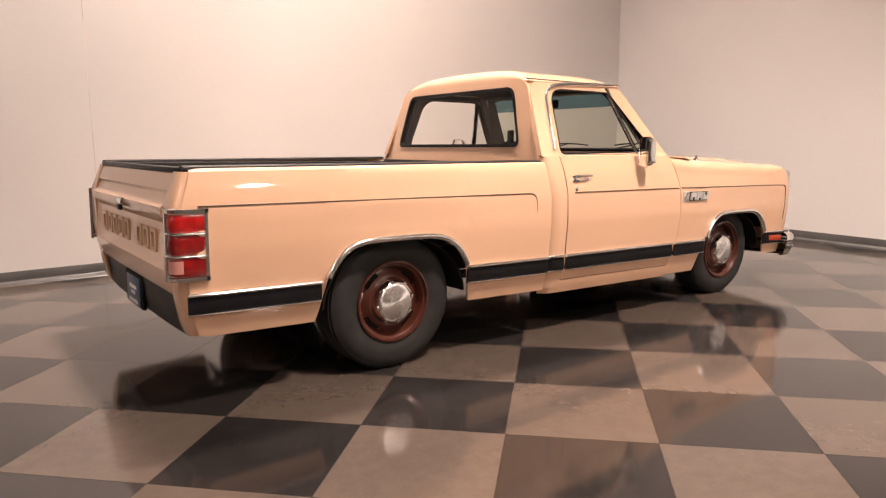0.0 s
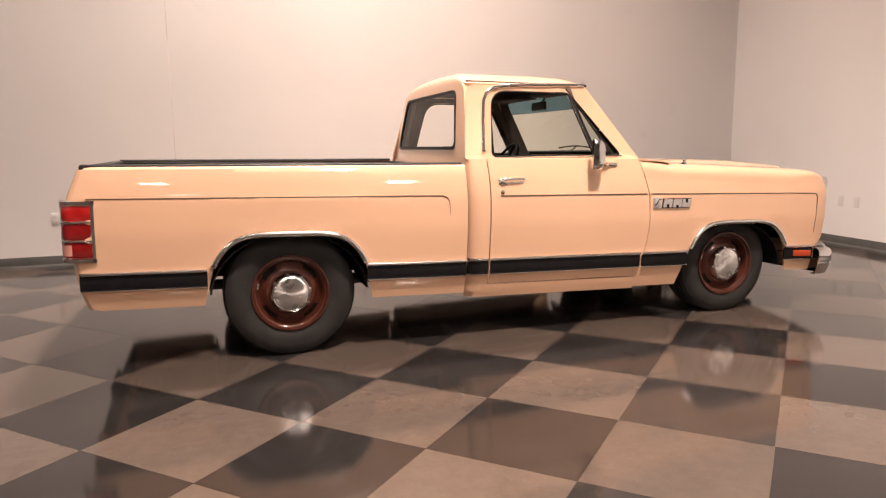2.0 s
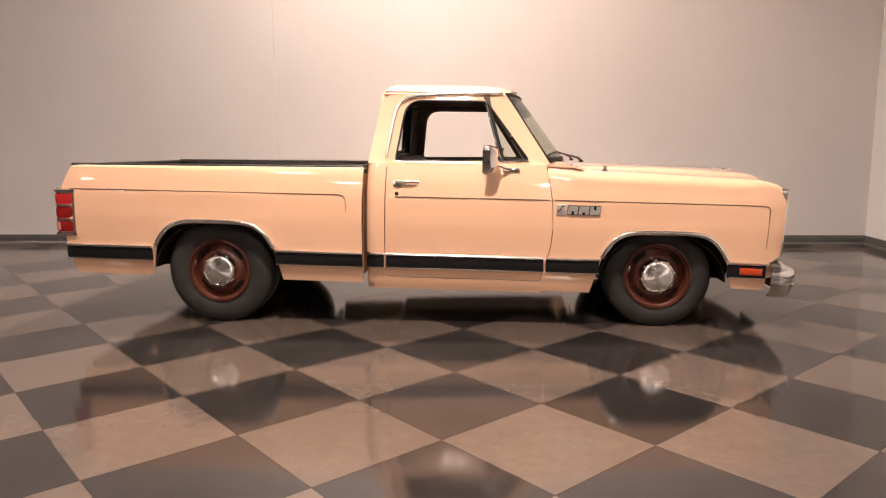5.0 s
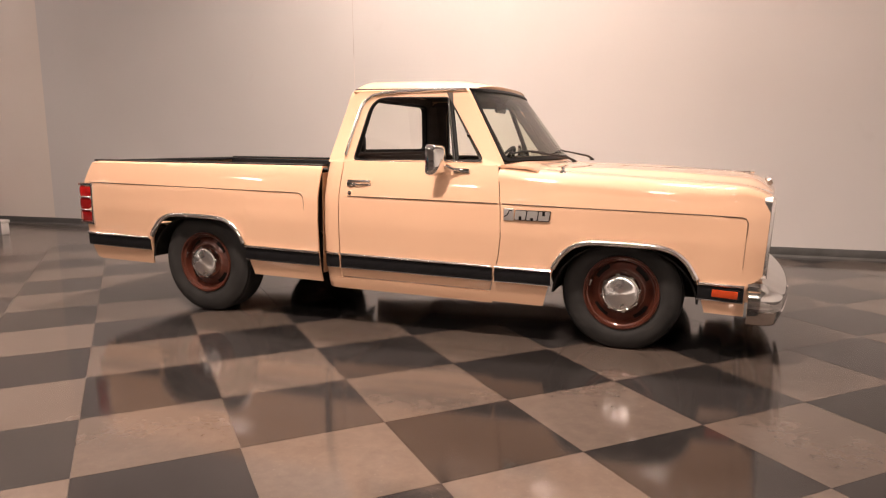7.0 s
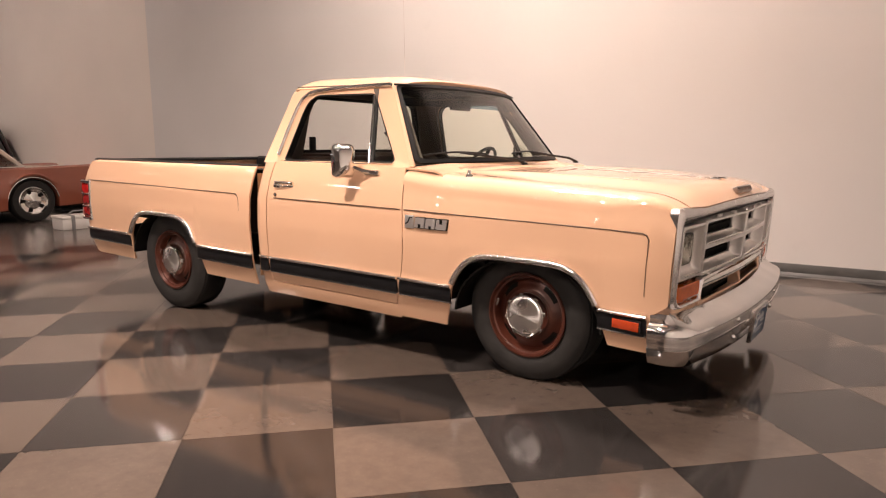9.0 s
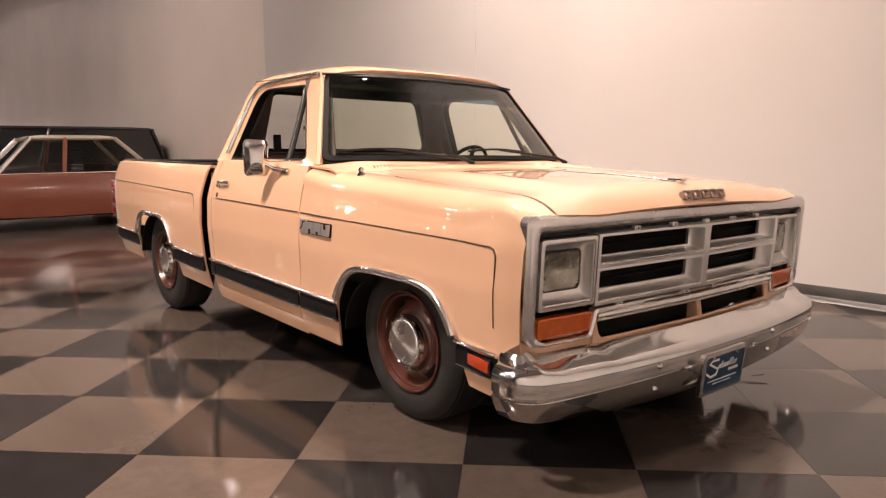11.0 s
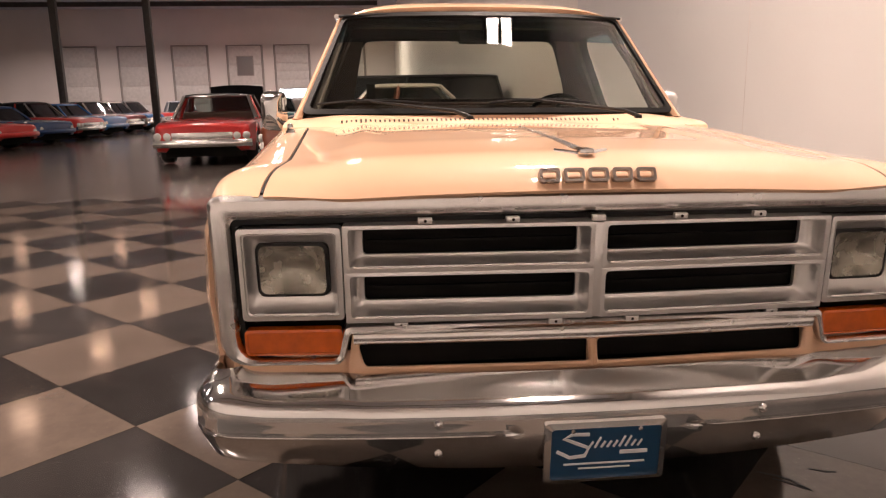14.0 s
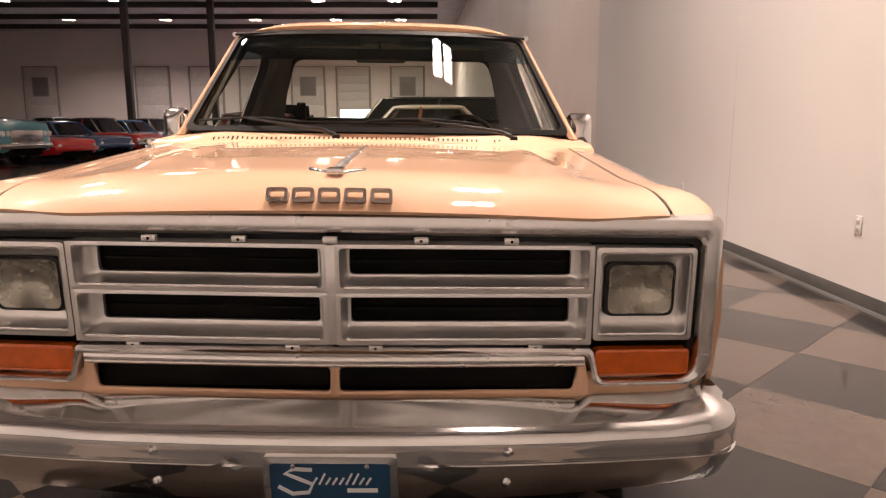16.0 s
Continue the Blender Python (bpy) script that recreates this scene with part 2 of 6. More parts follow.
def add_grid(bm, rows, close_u=False, close_v=False):
    """Rows of points into quads."""
    vs = [[bm.verts.new(p) for p in row] for row in rows]
    nr, nc = len(vs), len(vs[0])
    for i in range(nr if close_u else nr - 1):
        for j in range(nc if close_v else nc - 1):
            a, b, c, d = vs[i][j], vs[(i + 1) % nr][j], vs[(i + 1) % nr][(j + 1) % nc], vs[i][(j + 1) % nc]
            try:
                bm.faces.new((a, b, c, d))
            except ValueError:
                pass
    return vs


def sheet(rows, thick=0.0):
    """A curved panel; thick: metres of body behind it, along its normals."""
    bm = bmesh.new()
    add_grid(bm, rows)
    bmesh.ops.remove_doubles(bm, verts=bm.verts[:], dist=1e-5)
    if thick:
        bmesh.ops.recalc_face_normals(bm, faces=bm.faces[:])
        bmesh.ops.solidify(bm, geom=bm.faces[:], thickness=thick)
    return bm


def round_poly(pts, radii, n=5):
    """Corners rounded, each into n + 1 points, so that two loops of as many corners match point by point."""
    out, k = [], len(pts)
    for i in range(k):
        p, a, b = Vector(pts[i]), Vector(pts[i - 1]), Vector(pts[(i + 1) % k])
        r = radii[i] if isinstance(radii, (list, tuple)) else radii
        u, v = (a - p), (b - p)
        ra, rb = min(r, u.length * 0.48), min(r, v.length * 0.48)
        s, e = p + u.normalized() * ra, p + v.normalized() * rb
        for j in range(n + 1):
            f = j / n
            out.append((1 - f) ** 2 * s + 2 * f * (1 - f) * p + f * f * e)
    return out


def ring(loops, place):
    """Loops of matching 2D points with a depth each, joined into a closed frame. place(u, v, depth) gives the point."""
    bm = bmesh.new()
    add_grid(bm, [[place(p[0], p[1], d) for p in loop] for loop, d in loops], close_u=True, close_v=True)
    return bm


def plate(loop, place, d0, d1):
    bm = bmesh.new()
    a = [bm.verts.new(place(p[0], p[1], d0)) for p in loop]
    b = [bm.verts.new(place(p[0], p[1], d1)) for p in loop]
    bm.faces.new(a)
    bm.faces.new(b[::-1])
    for i in range(len(a)):
        j = (i + 1) % len(a)
        bm.faces.new((a[i], b[i], b[j], a[j]))
    return bm


def add_sweep(bm, pts, outs, w, h, closed=False, taper=None):
    """A moulding along pts: w across the surface, h proud of it, with a rounded face."""
    pts = [Vector(p) for p in pts]
    rows, n = [], len(pts)
    for i, p in enumerate(pts):
        a = pts[i - 1] if (i or closed) else p
        b = pts[(i + 1) % n] if (i < n - 1 or closed) else p
        o = Vector(outs[i] if isinstance(outs, list) else outs).normalized()
        t = (b - a).normalized()
        s = t.cross(o).normalized()
        k = taper[i] if taper else 1.0
        ww, hh = w * k, h * k
        rows.append([p - s * ww / 2 - o * 0.004] + [p - s * (ww / 2) * math.cos(a) + o * hh * math.sin(a) ** 0.8 for a in (0.35, 0.8, 1.3, 1.84, 2.34, 2.79)] + [p + s * ww / 2 - o * 0.004])
    vs = add_grid(bm, rows, close_u=closed, close_v=True)
    if not closed:
        bm.faces.new(vs[0])
        bm.faces.new(vs[-1][::-1])
    return bm


def sweep(*a, **k):
    return add_sweep(bmesh.new(), *a, **k)


def add_tube(bm, pts, r, n=8):
    pts = [Vector(p) for p in pts]
    rows = []
    ref = Vector((0.13, 0.37, 0.92)).normalized()
    for i, p in enumerate(pts):
        t = (pts[min(i + 1, len(pts) - 1)] - pts[max(i - 1, 0)]).normalized()
        s = t.cross(ref).normalized()
        q = t.cross(s)
        rr = r[i] if isinstance(r, (list, tuple)) else r
        rows.append([p + (s * math.cos(a) + q * math.sin(a)) * rr for a in [2 * math.pi * j / n for j in range(n)]])
    vs = add_grid(bm, rows, close_v=True)
    bm.faces.new(vs[0])
    bm.faces.new(vs[-1][::-1])
    return bm


def tube(*a, **k):
    return add_tube(bmesh.new(), *a, **k)


def add_lathe(bm, profile, centre, axis="y", n=40):
    """profile: (radius, offset along the axis)."""
    c = Vector(centre)
    rows = []
    for r, d in profile:
        row = []
        for j in range(n):
            a = 2 * math.pi * j / n
            u, v = max(r, 1e-4) * math.cos(a), max(r, 1e-4) * math.sin(a)
            row.append(c + (Vector((u, d, v)) if axis == "y" else Vector((d, u, v)) if axis == "x" else Vector((u, v, d))))
        rows.append(row)
    add_grid(bm, rows, close_v=True)
    return bm


def lathe(*a, **k):
    return add_lathe(bmesh.new(), *a, **k)


def lerp_table(table, x):
    if x <= table[0][0]:
        return table[0][1]
    for (a, fa), (b, fb) in zip(table, table[1:]):
        if x <= b:
            f = (x - a) / (b - a)
            return fa + (fb - fa) * f
    return table[-1][1]


def smooth01(f):
    f = min(max(f, 0.0), 1.0)
    return f * f * (3 - 2 * f)


def steps(a, b, n):
    return [a + (b - a) * i / n for i in range(n + 1)]


# ---- the hall ----
WT = 0.45


def wall_box(name, x0, x1, y0, y1, z0, z1, mat):
    return tagged(part(name, box(x0, x1, y0, y1, z0, z1), mat), kind="structure")


floor = tagged(part("floor", box(END_X - WT, FRONT_X + WT, SIDE_Y - WT, BACK_Y + WT, -0.2, -0.003), M_SLAB), "sealed dark concrete floor with polished checkered tiles", "floor", kind="structure")
tagged(part("ceiling", box(END_X - WT, FRONT_X + WT, SIDE_Y - WT, BACK_Y + WT, CEIL + 0.35, CEIL + 0.6), M_CEIL), kind="structure")
CORNER = Vector((-7.25, 2.70, 0))


def slanted(name, a, b, z0, z1, thick, mat):
    """An upright wall from a to b, its body on the far side."""
    a, b = Vector((a[0], a[1], 0)), Vector((b[0], b[1], 0))
    t = (b - a).normalized()
    n = Vector((-t.y, t.x, 0)) * thick
    bm = bmesh.new()
    ps = [a, b, b + n, a + n]
    lo, hi = [bm.verts.new(p + Vector((0, 0, z0))) for p in ps], [bm.verts.new(p + Vector((0, 0, z1))) for p in ps]
    bm.faces.new(lo[::-1])
    bm.faces.new(hi)
    for i in range(4):
        bm.faces.new((lo[i], lo[(i + 1) % 4], hi[(i + 1) % 4], hi[i]))
    return tagged(part(name, bm, mat), kind="structure")


def wall_y(x):
    """The face of the back wall, which bends at the corner."""
    return 2.70 + (x - CORNER.x) / (FRONT_X - CORNER.x) * 0.10 if x > CORNER.x else 2.70 + (x - CORNER.x) * 0.030


SEG_END = (END_X, wall_y(END_X))
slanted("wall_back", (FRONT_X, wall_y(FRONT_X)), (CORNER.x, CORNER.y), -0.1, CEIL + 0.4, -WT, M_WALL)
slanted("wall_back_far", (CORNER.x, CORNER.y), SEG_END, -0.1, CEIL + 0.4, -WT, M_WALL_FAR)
wall_box("wall_front", FRONT_X, FRONT_X + WT, SIDE_Y - WT, BACK_Y + WT, -0.1, CEIL + 0.4, M_WALL)
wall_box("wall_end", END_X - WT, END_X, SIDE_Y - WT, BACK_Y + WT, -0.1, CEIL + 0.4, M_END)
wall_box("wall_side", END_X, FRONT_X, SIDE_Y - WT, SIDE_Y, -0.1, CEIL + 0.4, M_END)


def baseboard(a, b):
    a, b = Vector((a[0], a[1], 0)), Vector((b[0], b[1], 0))
    t = (b - a).normalized()
    n = Vector((t.y, -t.x, 0))
    rows = []
    for p in (a, b):
        rows.append([p + n * d + Vector((0, 0, z)) for d, z in ((-0.002, 0.0), (0.022, 0.0), (0.016, 0.012), (0.008, 0.022), (0.006, 0.094), (0.003, 0.1), (-0.002, 0.1))])
    bm = bmesh.new()
    vs = add_grid(bm, rows, close_v=True)
    bm.faces.new(vs[0])
    bm.faces.new(vs[1][::-1])
    return tagged(part("baseboard", bm, M_BASE), "dark grey rubber cove baseboard along the wall foot", "baseboard", kind="structure")


baseboard((CORNER.x, CORNER.y), (FRONT_X, wall_y(FRONT_X)))
baseboard(SEG_END, (CORNER.x, CORNER.y))
baseboard((FRONT_X, wall_y(FRONT_X)), (FRONT_X, SIDE_Y))

# the joint between two wall boards
seam = bmesh.new()
add_box(seam, -2.188, -2.182, wall_y(-2.18) - 0.0015, wall_y(-2.18) + 0.002, 0.1, CEIL)
tagged(part("trim", seam, material("board_joint", (0.60, 0.55, 0.52), 0.7, vary=0.3, scale=3)), "thin vertical joint between two wall boards", "trim", kind="structure")


def outlet(x, y, z, face):
    ob = thing("wall_outlet", "white plastic power outlet on the wall", "outlet", pose(x, y, z, 0, 0, face), "wall outlets")
    part("cover_plate", box(-0.035, 0.035, -0.007, 0.001, -0.058, 0.058, bevel=0.003), M_WHITE_BOX, ob)
    for dz in (-0.024, 0.024):
        bm = box(-0.016, 0.016, -0.0095, -0.0065, dz - 0.014, dz + 0.014, bevel=0.001)
        s = part("socket", bm, M_WHITE_BOX, ob)
        for dx in (-0.006, 0.006):
            part("slot", box(dx - 0.0012, dx + 0.0012, -0.0102, -0.009, dz - 0.005, dz + 0.005), M_BLACK, s)
    return ob


outlet(-3.31, wall_y(-3.31), 0.46, 0)
outlet(-0.28, wall_y(-0.28), 0.5, 0)
outlet(3.60, wall_y(3.60), 0.5, 0)
outlet(FRONT_X, 0.84, 0.475, 90)
outlet(FRONT_X, 1.04, 0.475, 90)


# ---- lamps ----
def high_bay(x, y, watts, glow):
    ob = thing("high_bay_lamp", "lit twin-panel high bay lamp hung under the roof deck", "ceiling lamp", pose(x, y, CEIL), "high bay lamps")
    part("housing", box(-0.20, 0.20, -0.06, 0.06, 0.04, 0.11, bevel=0.01), M_STEEL, ob)
    for s in (-1, 1):
        part("panel", box(-0.25, 0.25, s * 0.16 - 0.13, s * 0.16 + 0.13, 0.012, 0.05, bevel=0.006), M_GREY, ob)
        part("diffuser", box(-0.235, 0.235, s * 0.16 - 0.115, s * 0.16 + 0.115, 0.004, 0.014), glow, ob, "white glowing diffuser")
        part("hanger", tube([(0.15 * s, 0, 0.1), (0.15 * s, 0, 0.36)], 0.006, 6), M_STEEL, ob)
        if watts:
            ld = bpy.data.lights.new("high_bay_light", "AREA")
            ld.shape, ld.size, ld.size_y = "RECTANGLE", 0.47, 0.23
            ld.energy, ld.color = watts, WARM if x > -12 else COOL
            ld.spread = radians(108 if x > -1 and -6 < y < 0 else 112 if -2 < x < 0 and y > 0 else 150)
            new("high_bay_light", ld).matrix_world = pose(x, y + s * 0.16, CEIL - 0.01)
    return ob


def lamp_share(x, y):
    """How much of a lamp's full output is kept, tuned to the walls' brightness."""
    if x > -2:
        return 0.11 if y > 0 else 0.88 if y > -6 else 0.80 if y > -12 else 0.0
    if x > -6:
        return 0.70 if y > 0 else 0.06 if y > -12 else 0.0
    if x > -12:
        return (0.25 if y > -3 else 0.10) if y > -12 else 0.0
    return 0.88 if x < -36 else 0.0


for lx in LAMP_XS:
    for ly in LAMP_YS:
        if lx == -32.0 and ly == LAMP_YS[2]:
            continue
        old = lx < -12 and (ly == LAMP_YS[2] or (lx, ly) in ((-26.0, LAMP_YS[3]), (-38.4, LAMP_YS[3]), (-38.4, LAMP_YS[4])))
        ly = -1.7 if ly > 0 and lx < -6 else ly
        # Added, unseen lamps at (-0.7, 1.25) and (1.5, -10) brighten back wall and grille.
        high_bay(1.5 if lx > 0 and ly < -6 else -0.2 if lx > 0 and ly < 0 else -0.7 if -5 < lx < 0 and ly > 0 else lx, -4.4 if lx > 0 and ly == LAMP_YS[1] else ly, LAMP_WATTS * lamp_share(lx, ly), M_LAMP_OLD if old else M_LAMP_NEAR if lx > -4 else M_LAMP)

# steel columns and roof beams of the far hall
for cx, cy in ((-30.0, -13.95), (-30.0, -10.02)):
    col = thing("steel_column", "dark painted steel column standing on the hall floor", "column", pose(cx, cy, 0), "steel columns")
    part("shaft", box(-0.14, 0.14, -0.14, 0.14, 0.02, CEIL + 0.35, bevel=0.01), M_STEEL, col)
    part("base_plate", box(-0.22, 0.22, -0.22, 0.22, -0.002, 0.02), M_STEEL, col)
for k in range(12):
    bx = 2.5 - 4.1 * k
    bm = bmesh.new()
    add_box(bm, bx - 0.09, bx + 0.09, SIDE_Y, 2.4 if bx > -6 else 0.4, CEIL + 0.31, CEIL + 0.345)
    add_box(bm, bx - 0.02, bx + 0.02, SIDE_Y, 2.4 if bx > -6 else 0.4, CEIL + 0.10, CEIL + 0.312)
    add_box(bm, bx - 0.09, bx + 0.09, SIDE_Y, 2.4 if bx > -6 else 0.4, CEIL + 0.07, CEIL + 0.102)
    tagged(part("roof_beam", bm, M_STEEL), "grey steel roof beam under the deck", "beam", "roof beams", "structure")


# ---- dock doors in the end wall ----
def dock_door(yc, window, slatted, n):
    d = tagged(new(f"door_{n}"), "closed pale sectional dock door in a dark frame" if not window else "closed pale dock door with a small dark window", "door", "dock doors", "structure")
    d.matrix_world = pose(END_X, yc, 0)
    w, h = 1.06, 4.95
    rows = 9 if slatted else 4
    for k in range(rows):
        z0, z1 = h * k / rows, h * (k + 1) / rows
        part("panel", box(0.03, 0.07, -w, w, z0 + 0.006, z1 - 0.006, bevel=0.006), M_DOOR, d)
    part("door_frame", sweep([(0.0, -w - 0.07, 0), (0.0, -w - 0.07, h + 0.07), (0.0, w + 0.07, h + 0.07), (0.0, w + 0.07, 0)], (1, 0, 0), 0.16, 0.11), M_FRAME, d)
    if window:
        part("window", box(0.055, 0.09, -0.5, 0.5, 3.1, 4.28, bevel=0.01), M_DGLASS, d)
        part("window_frame", ring([(round_poly([(-0.5, 3.1), (0.5, 3.1), (0.5, 4.28), (-0.5, 4.28)], 0.02, 2), 0.06), (round_poly([(-0.5, 3.1), (0.5, 3.1), (0.5, 4.28), (-0.5, 4.28)], 0.02, 2), 0.10), (round_poly([(-0.56, 3.04), (0.56, 3.04), (0.56, 4.34), (-0.56, 4.34)], 0.02, 2), 0.10), (round_poly([(-0.56, 3.04), (0.56, 3.04), (0.56, 4.34), (-0.56, 4.34)], 0.02, 2), 0.06)], lambda u, v, dd: (dd, u, v)), M_FRAME, d)
    return d


for n, (yc, win, slat) in enumerate(((-26.6, True, False), (-19.0, False, False), (-15.35, False, False), (-11.95, False, False), (-8.42, True, False), (-5.33, False, True), (-1.62, True, False))):
    dock_door(yc, win, slat, n + 1)
sc = thing("lit_sign", "glowing white light box standing before the end wall", "light box", pose(END_X + 1.2, -5.1, 0))
part("cabinet", box(-0.08, 0.08, -1.05, 1.05, 1.5, 2.15, bevel=0.02), M_GREY, sc)
part("panel", box(0.078, 0.09, -1.0, 1.0, 1.54, 2.11), M_SCREEN, sc, "glowing white panel")
for s in (-0.6, 0.6):
    part("leg", box(-0.04, 0.04, s - 0.03, s + 0.03, -0.003, 1.52), M_STEEL, sc)


# ---- the pickup truck: x ahead, z up from the ground, then set down nose low ----
truck = thing("pickup_truck", "tan pickup truck with black side stripes parked on checkered tiles", "pickup truck", pose(-0.02, -0.07, 0, 0, 1.35, 0))
SIDE = [(0.20, 0.978), (0.30, 1.018), (0.40, 1.046), (0.50, 1.060), (0.60, 1.068), (0.695, 1.0745), (0.712, 1.0745), (0.74, 1.071), (0.80, 1.069), (0.862, 1.066), (0.875, 1.060), (0.92, 1.047), (0.97, 1.030), (1.02, 1.008), (1.06, 0.984), (1.12, 0.962)]
WX_R, WX_F = -1.447, 1.475
WZ_R, WZ_F = 0.361 - 0.0235 * 1.46, 0.339 + 0.0235 * 1.46


def half(x, z):
    """Half the body's width at a place along it and a height."""
    h = lerp_table(SIDE, z)
    if x > 1.86:
        f = min((x - 1.86) / 0.358, 1.0)
        h -= 0.086 * (1 - math.sqrt(max(1 - f * f, 0)))
    if -0.436 < x < -0.345:
        h -= 0.07 * (1 - math.sqrt(1 - min((-0.345 - x) / 0.083, 1.0) ** 2))
    if x <= -0.436:
        h -= 0.018 + 0.031 * (-0.43 - x)
    if x < -2.36:
        f = min((-2.36 - x) / 0.16, 1.0)
        h -= 0.05 * (1 - math.sqrt(max(1 - f * f, 0)))
    return h


def arch_z(x, c, top, foot, wide=0.418, knee=0.485):
    """The lower edge of a panel that has a wheel opening at c."""
    d = abs(x - c)
    if d <= wide:
        return knee + (top - knee) * (1 - (d / wide) ** 5.0)
    slant = 0.045
    if d < wide + slant:
        return knee + (foot - knee) * (d - wide) / slant
    return foot


def columns(x0, x1, c=None, wide=0.418, n=24):
    xs = set(steps(x0, x1, n))
    if c is not None:
        xs |= {c + wide * math.sin(a) for a in steps(-math.pi / 2, math.pi / 2, 32)} | {c - wide - 0.045, c + wide + 0.045, c - wide - 0.0005, c + wide + 0.0005}
    return sorted({round(min(max(x, x0), x1), 5) for x in xs if x0 - 1e-6 <= x <= x1 + 1e-6})


DOOR_F = [(0.25, 0.690), (0.33, 0.710), (0.55, 0.768), (0.67, 0.780), (0.85, 0.772), (1.0, 0.748), (1.08, 0.732)]


def fender_top(x):
    return 1.060 - 0.050 * (x - 0.8) / 1.25 + 0.016 * smooth01((1.02 - x) / 0.2)


def nose_drop(x, f=1.0):
    """How far the nose curves down; f: 0 on the hood's middle, 1 on the fender."""
    return 0.0 if x < 2.0 else (0.078 - 0.030 * f) * ((x - 2.0) / 0.21) ** 2.6


def hood_z(x, y):
    c = lerp_table([(0.9, 1.072), (1.4, 1.074), (1.8, 1.066), (2.0, 1.052), (2.1, 1.046), (2.3, 1.035)], x)
    e = fender_top(x) + 0.004
    a = abs(y)
    f = smooth01((a - 0.60) / 0.24)
    ridge = 0.010 * math.exp(-((a - 0.62) / 0.05) ** 2) * smooth01((2.05 - x) / 0.5)
    return c + (e - c) * f + ridge - 0.012 * (a / 0.6) ** 2 * (1 - f) - nose_drop(x, f)


def flank(s, x0, x1, zbot, ztop, c=None, bend=None, rows=14, extra=None, wide=0.418):
    """One side panel between x0 and x1; s: -1 right, 1 left. bend(z): the shift of its front or rear edge."""
    grid = []
    for x in columns(x0, x1, c, wide):
        zb, zt = zbot(x), ztop(x)
        col = []
        for k in range(rows + 1):
            z = zb + (zt - zb) * k / rows
            xx = x + (bend(x, z) if bend else 0)
            col.append((xx, s * half(xx, z), z))
        if extra:
            col += extra(x, s)
        grid.append(col)
    return sheet(grid, 0.012)


# cargo bed
def rear_edge(z):
    return lerp_table([(0.27, -2.425), (0.33, -2.45), (0.44, -2.472), (0.55, -2.485), (0.60, -2.50), (0.86, -2.505), (0.90, -2.49), (1.03, -2.445)], z)


def rail_fall(x):
    return 0.009 * (x + 0.44)


def rear_bend(x, z):
    """The bed side's rear edge follows the tail."""
    return (rear_edge(z) + 0.035 + 2.49) * smooth01((-2.33 - x) / 0.16)


bed = part("cargo_bed", box(-2.40, -0.455, -0.80, 0.80, 0.585, 0.615, bevel=0.004), M_BLACK, truck, "black-lined cargo bed")
for s in (-1, 1):
    def rail(x, s):
        h = half(x, 1.03)
        d = rail_fall(x)
        x += rear_bend(x, 1.03)
        return [(x, s * (h - 0.006), 1.038 + d), (x, s * (h - 0.016), 1.043 + d), (x, s * (h - 0.04), 1.044 + d), (x, s * (h - 0.075), 1.042 + d)]
    part("bed_side", flank(s, -2.49, -0.446, lambda x: arch_z(x, WX_R, 0.656, 0.286, 0.41) + 0.012 * (max(-2.46 - x, 0) / 0.03) ** 2, lambda x: 1.03 + rail_fall(x), WX_R, rear_bend, 16, rail, 0.41), M_PAINT, truck, "glossy tan bed side")
    part("inner_wall", box(-2.42, -0.46, s * 0.84 - 0.045, s * 0.84 + 0.045, 0.60, 1.022, bevel=0.01), M_BLACK, bed, "black plastic bed liner")
    part("rail_cap", sweep([(x, s * (half(x, 1.03) - 0.06), 1.044 + rail_fall(x)) for x in steps(-2.43, -0.455, 8)], (0, 0, 1), 0.075, 0.012), M_BLACK, bed, "black plastic rail cap")
    # wheel opening: chrome lip and dark inner liner
    lip = [(WX_R + 0.41 * math.sin(a), 0, 0) for a in steps(-math.pi / 2, math.pi / 2, 36)]
    lip = [(p[0], s * (half(p[0], 0.6) + 0.002), arch_z(p[0], WX_R, 0.656, 0.29, 0.41) + 0.014) for p in lip]
    part("wheel_lip", sweep(lip, (0, s, 0.3), 0.032, 0.020), M_BRIGHT, truck, "chrome wheel opening lip")
    rows = []
    for a in steps(-math.pi / 2 + 0.05, math.pi / 2 - 0.05, 24):
        px, pz = WX_R + 0.43 * math.sin(a), 0.33 + 0.345 * math.cos(a)
        rows.append([(px, s * 0.975, pz), (px, s * 0.62, pz)])
    part("wheel_liner", sheet(rows, 0.01), M_CHASSIS, truck, "dark wheel liner")
part("front_wall", box(-0.475, -0.45, -0.86, 0.86, 0.60, 1.036, bevel=0.008), M_BLACK, bed, "black bed front wall")
# Body tan, darkened in colour because this face sits shaded behind the cab.
part("bed_front_panel", box(-0.456, -0.449, -0.965, 0.965, 0.34, 1.00), M_PAINT_SHADED, truck)

# tailgate: a stepped panel with a recessed centre
TG = [(0.46, -2.462), (0.50, -2.482), (0.555, -2.497), (0.575, -2.503), (0.60, -2.488), (0.78, -2.478), (0.80, -2.492), (0.82, -2.506), (0.855, -2.508), (0.875, -2.485), (0.90, -2.474), (0.915, -2.462), (0.93, -2.474), (0.975, -2.458), (0.992, -2.450), (1.008, -2.440)]
rows = []
for y in [-0.795, -0.788] + steps(-0.755, 0.755, 20) + [0.788, 0.795]:
    edge = 0.0 if abs(y) < 0.77 else 1.0
    rows.append([(xx + (0.012 if abs(y) > 0.792 else 0) - (0.012 if edge and 0.58 < z < 0.79 else 0), y, z) for z, xx in TG])
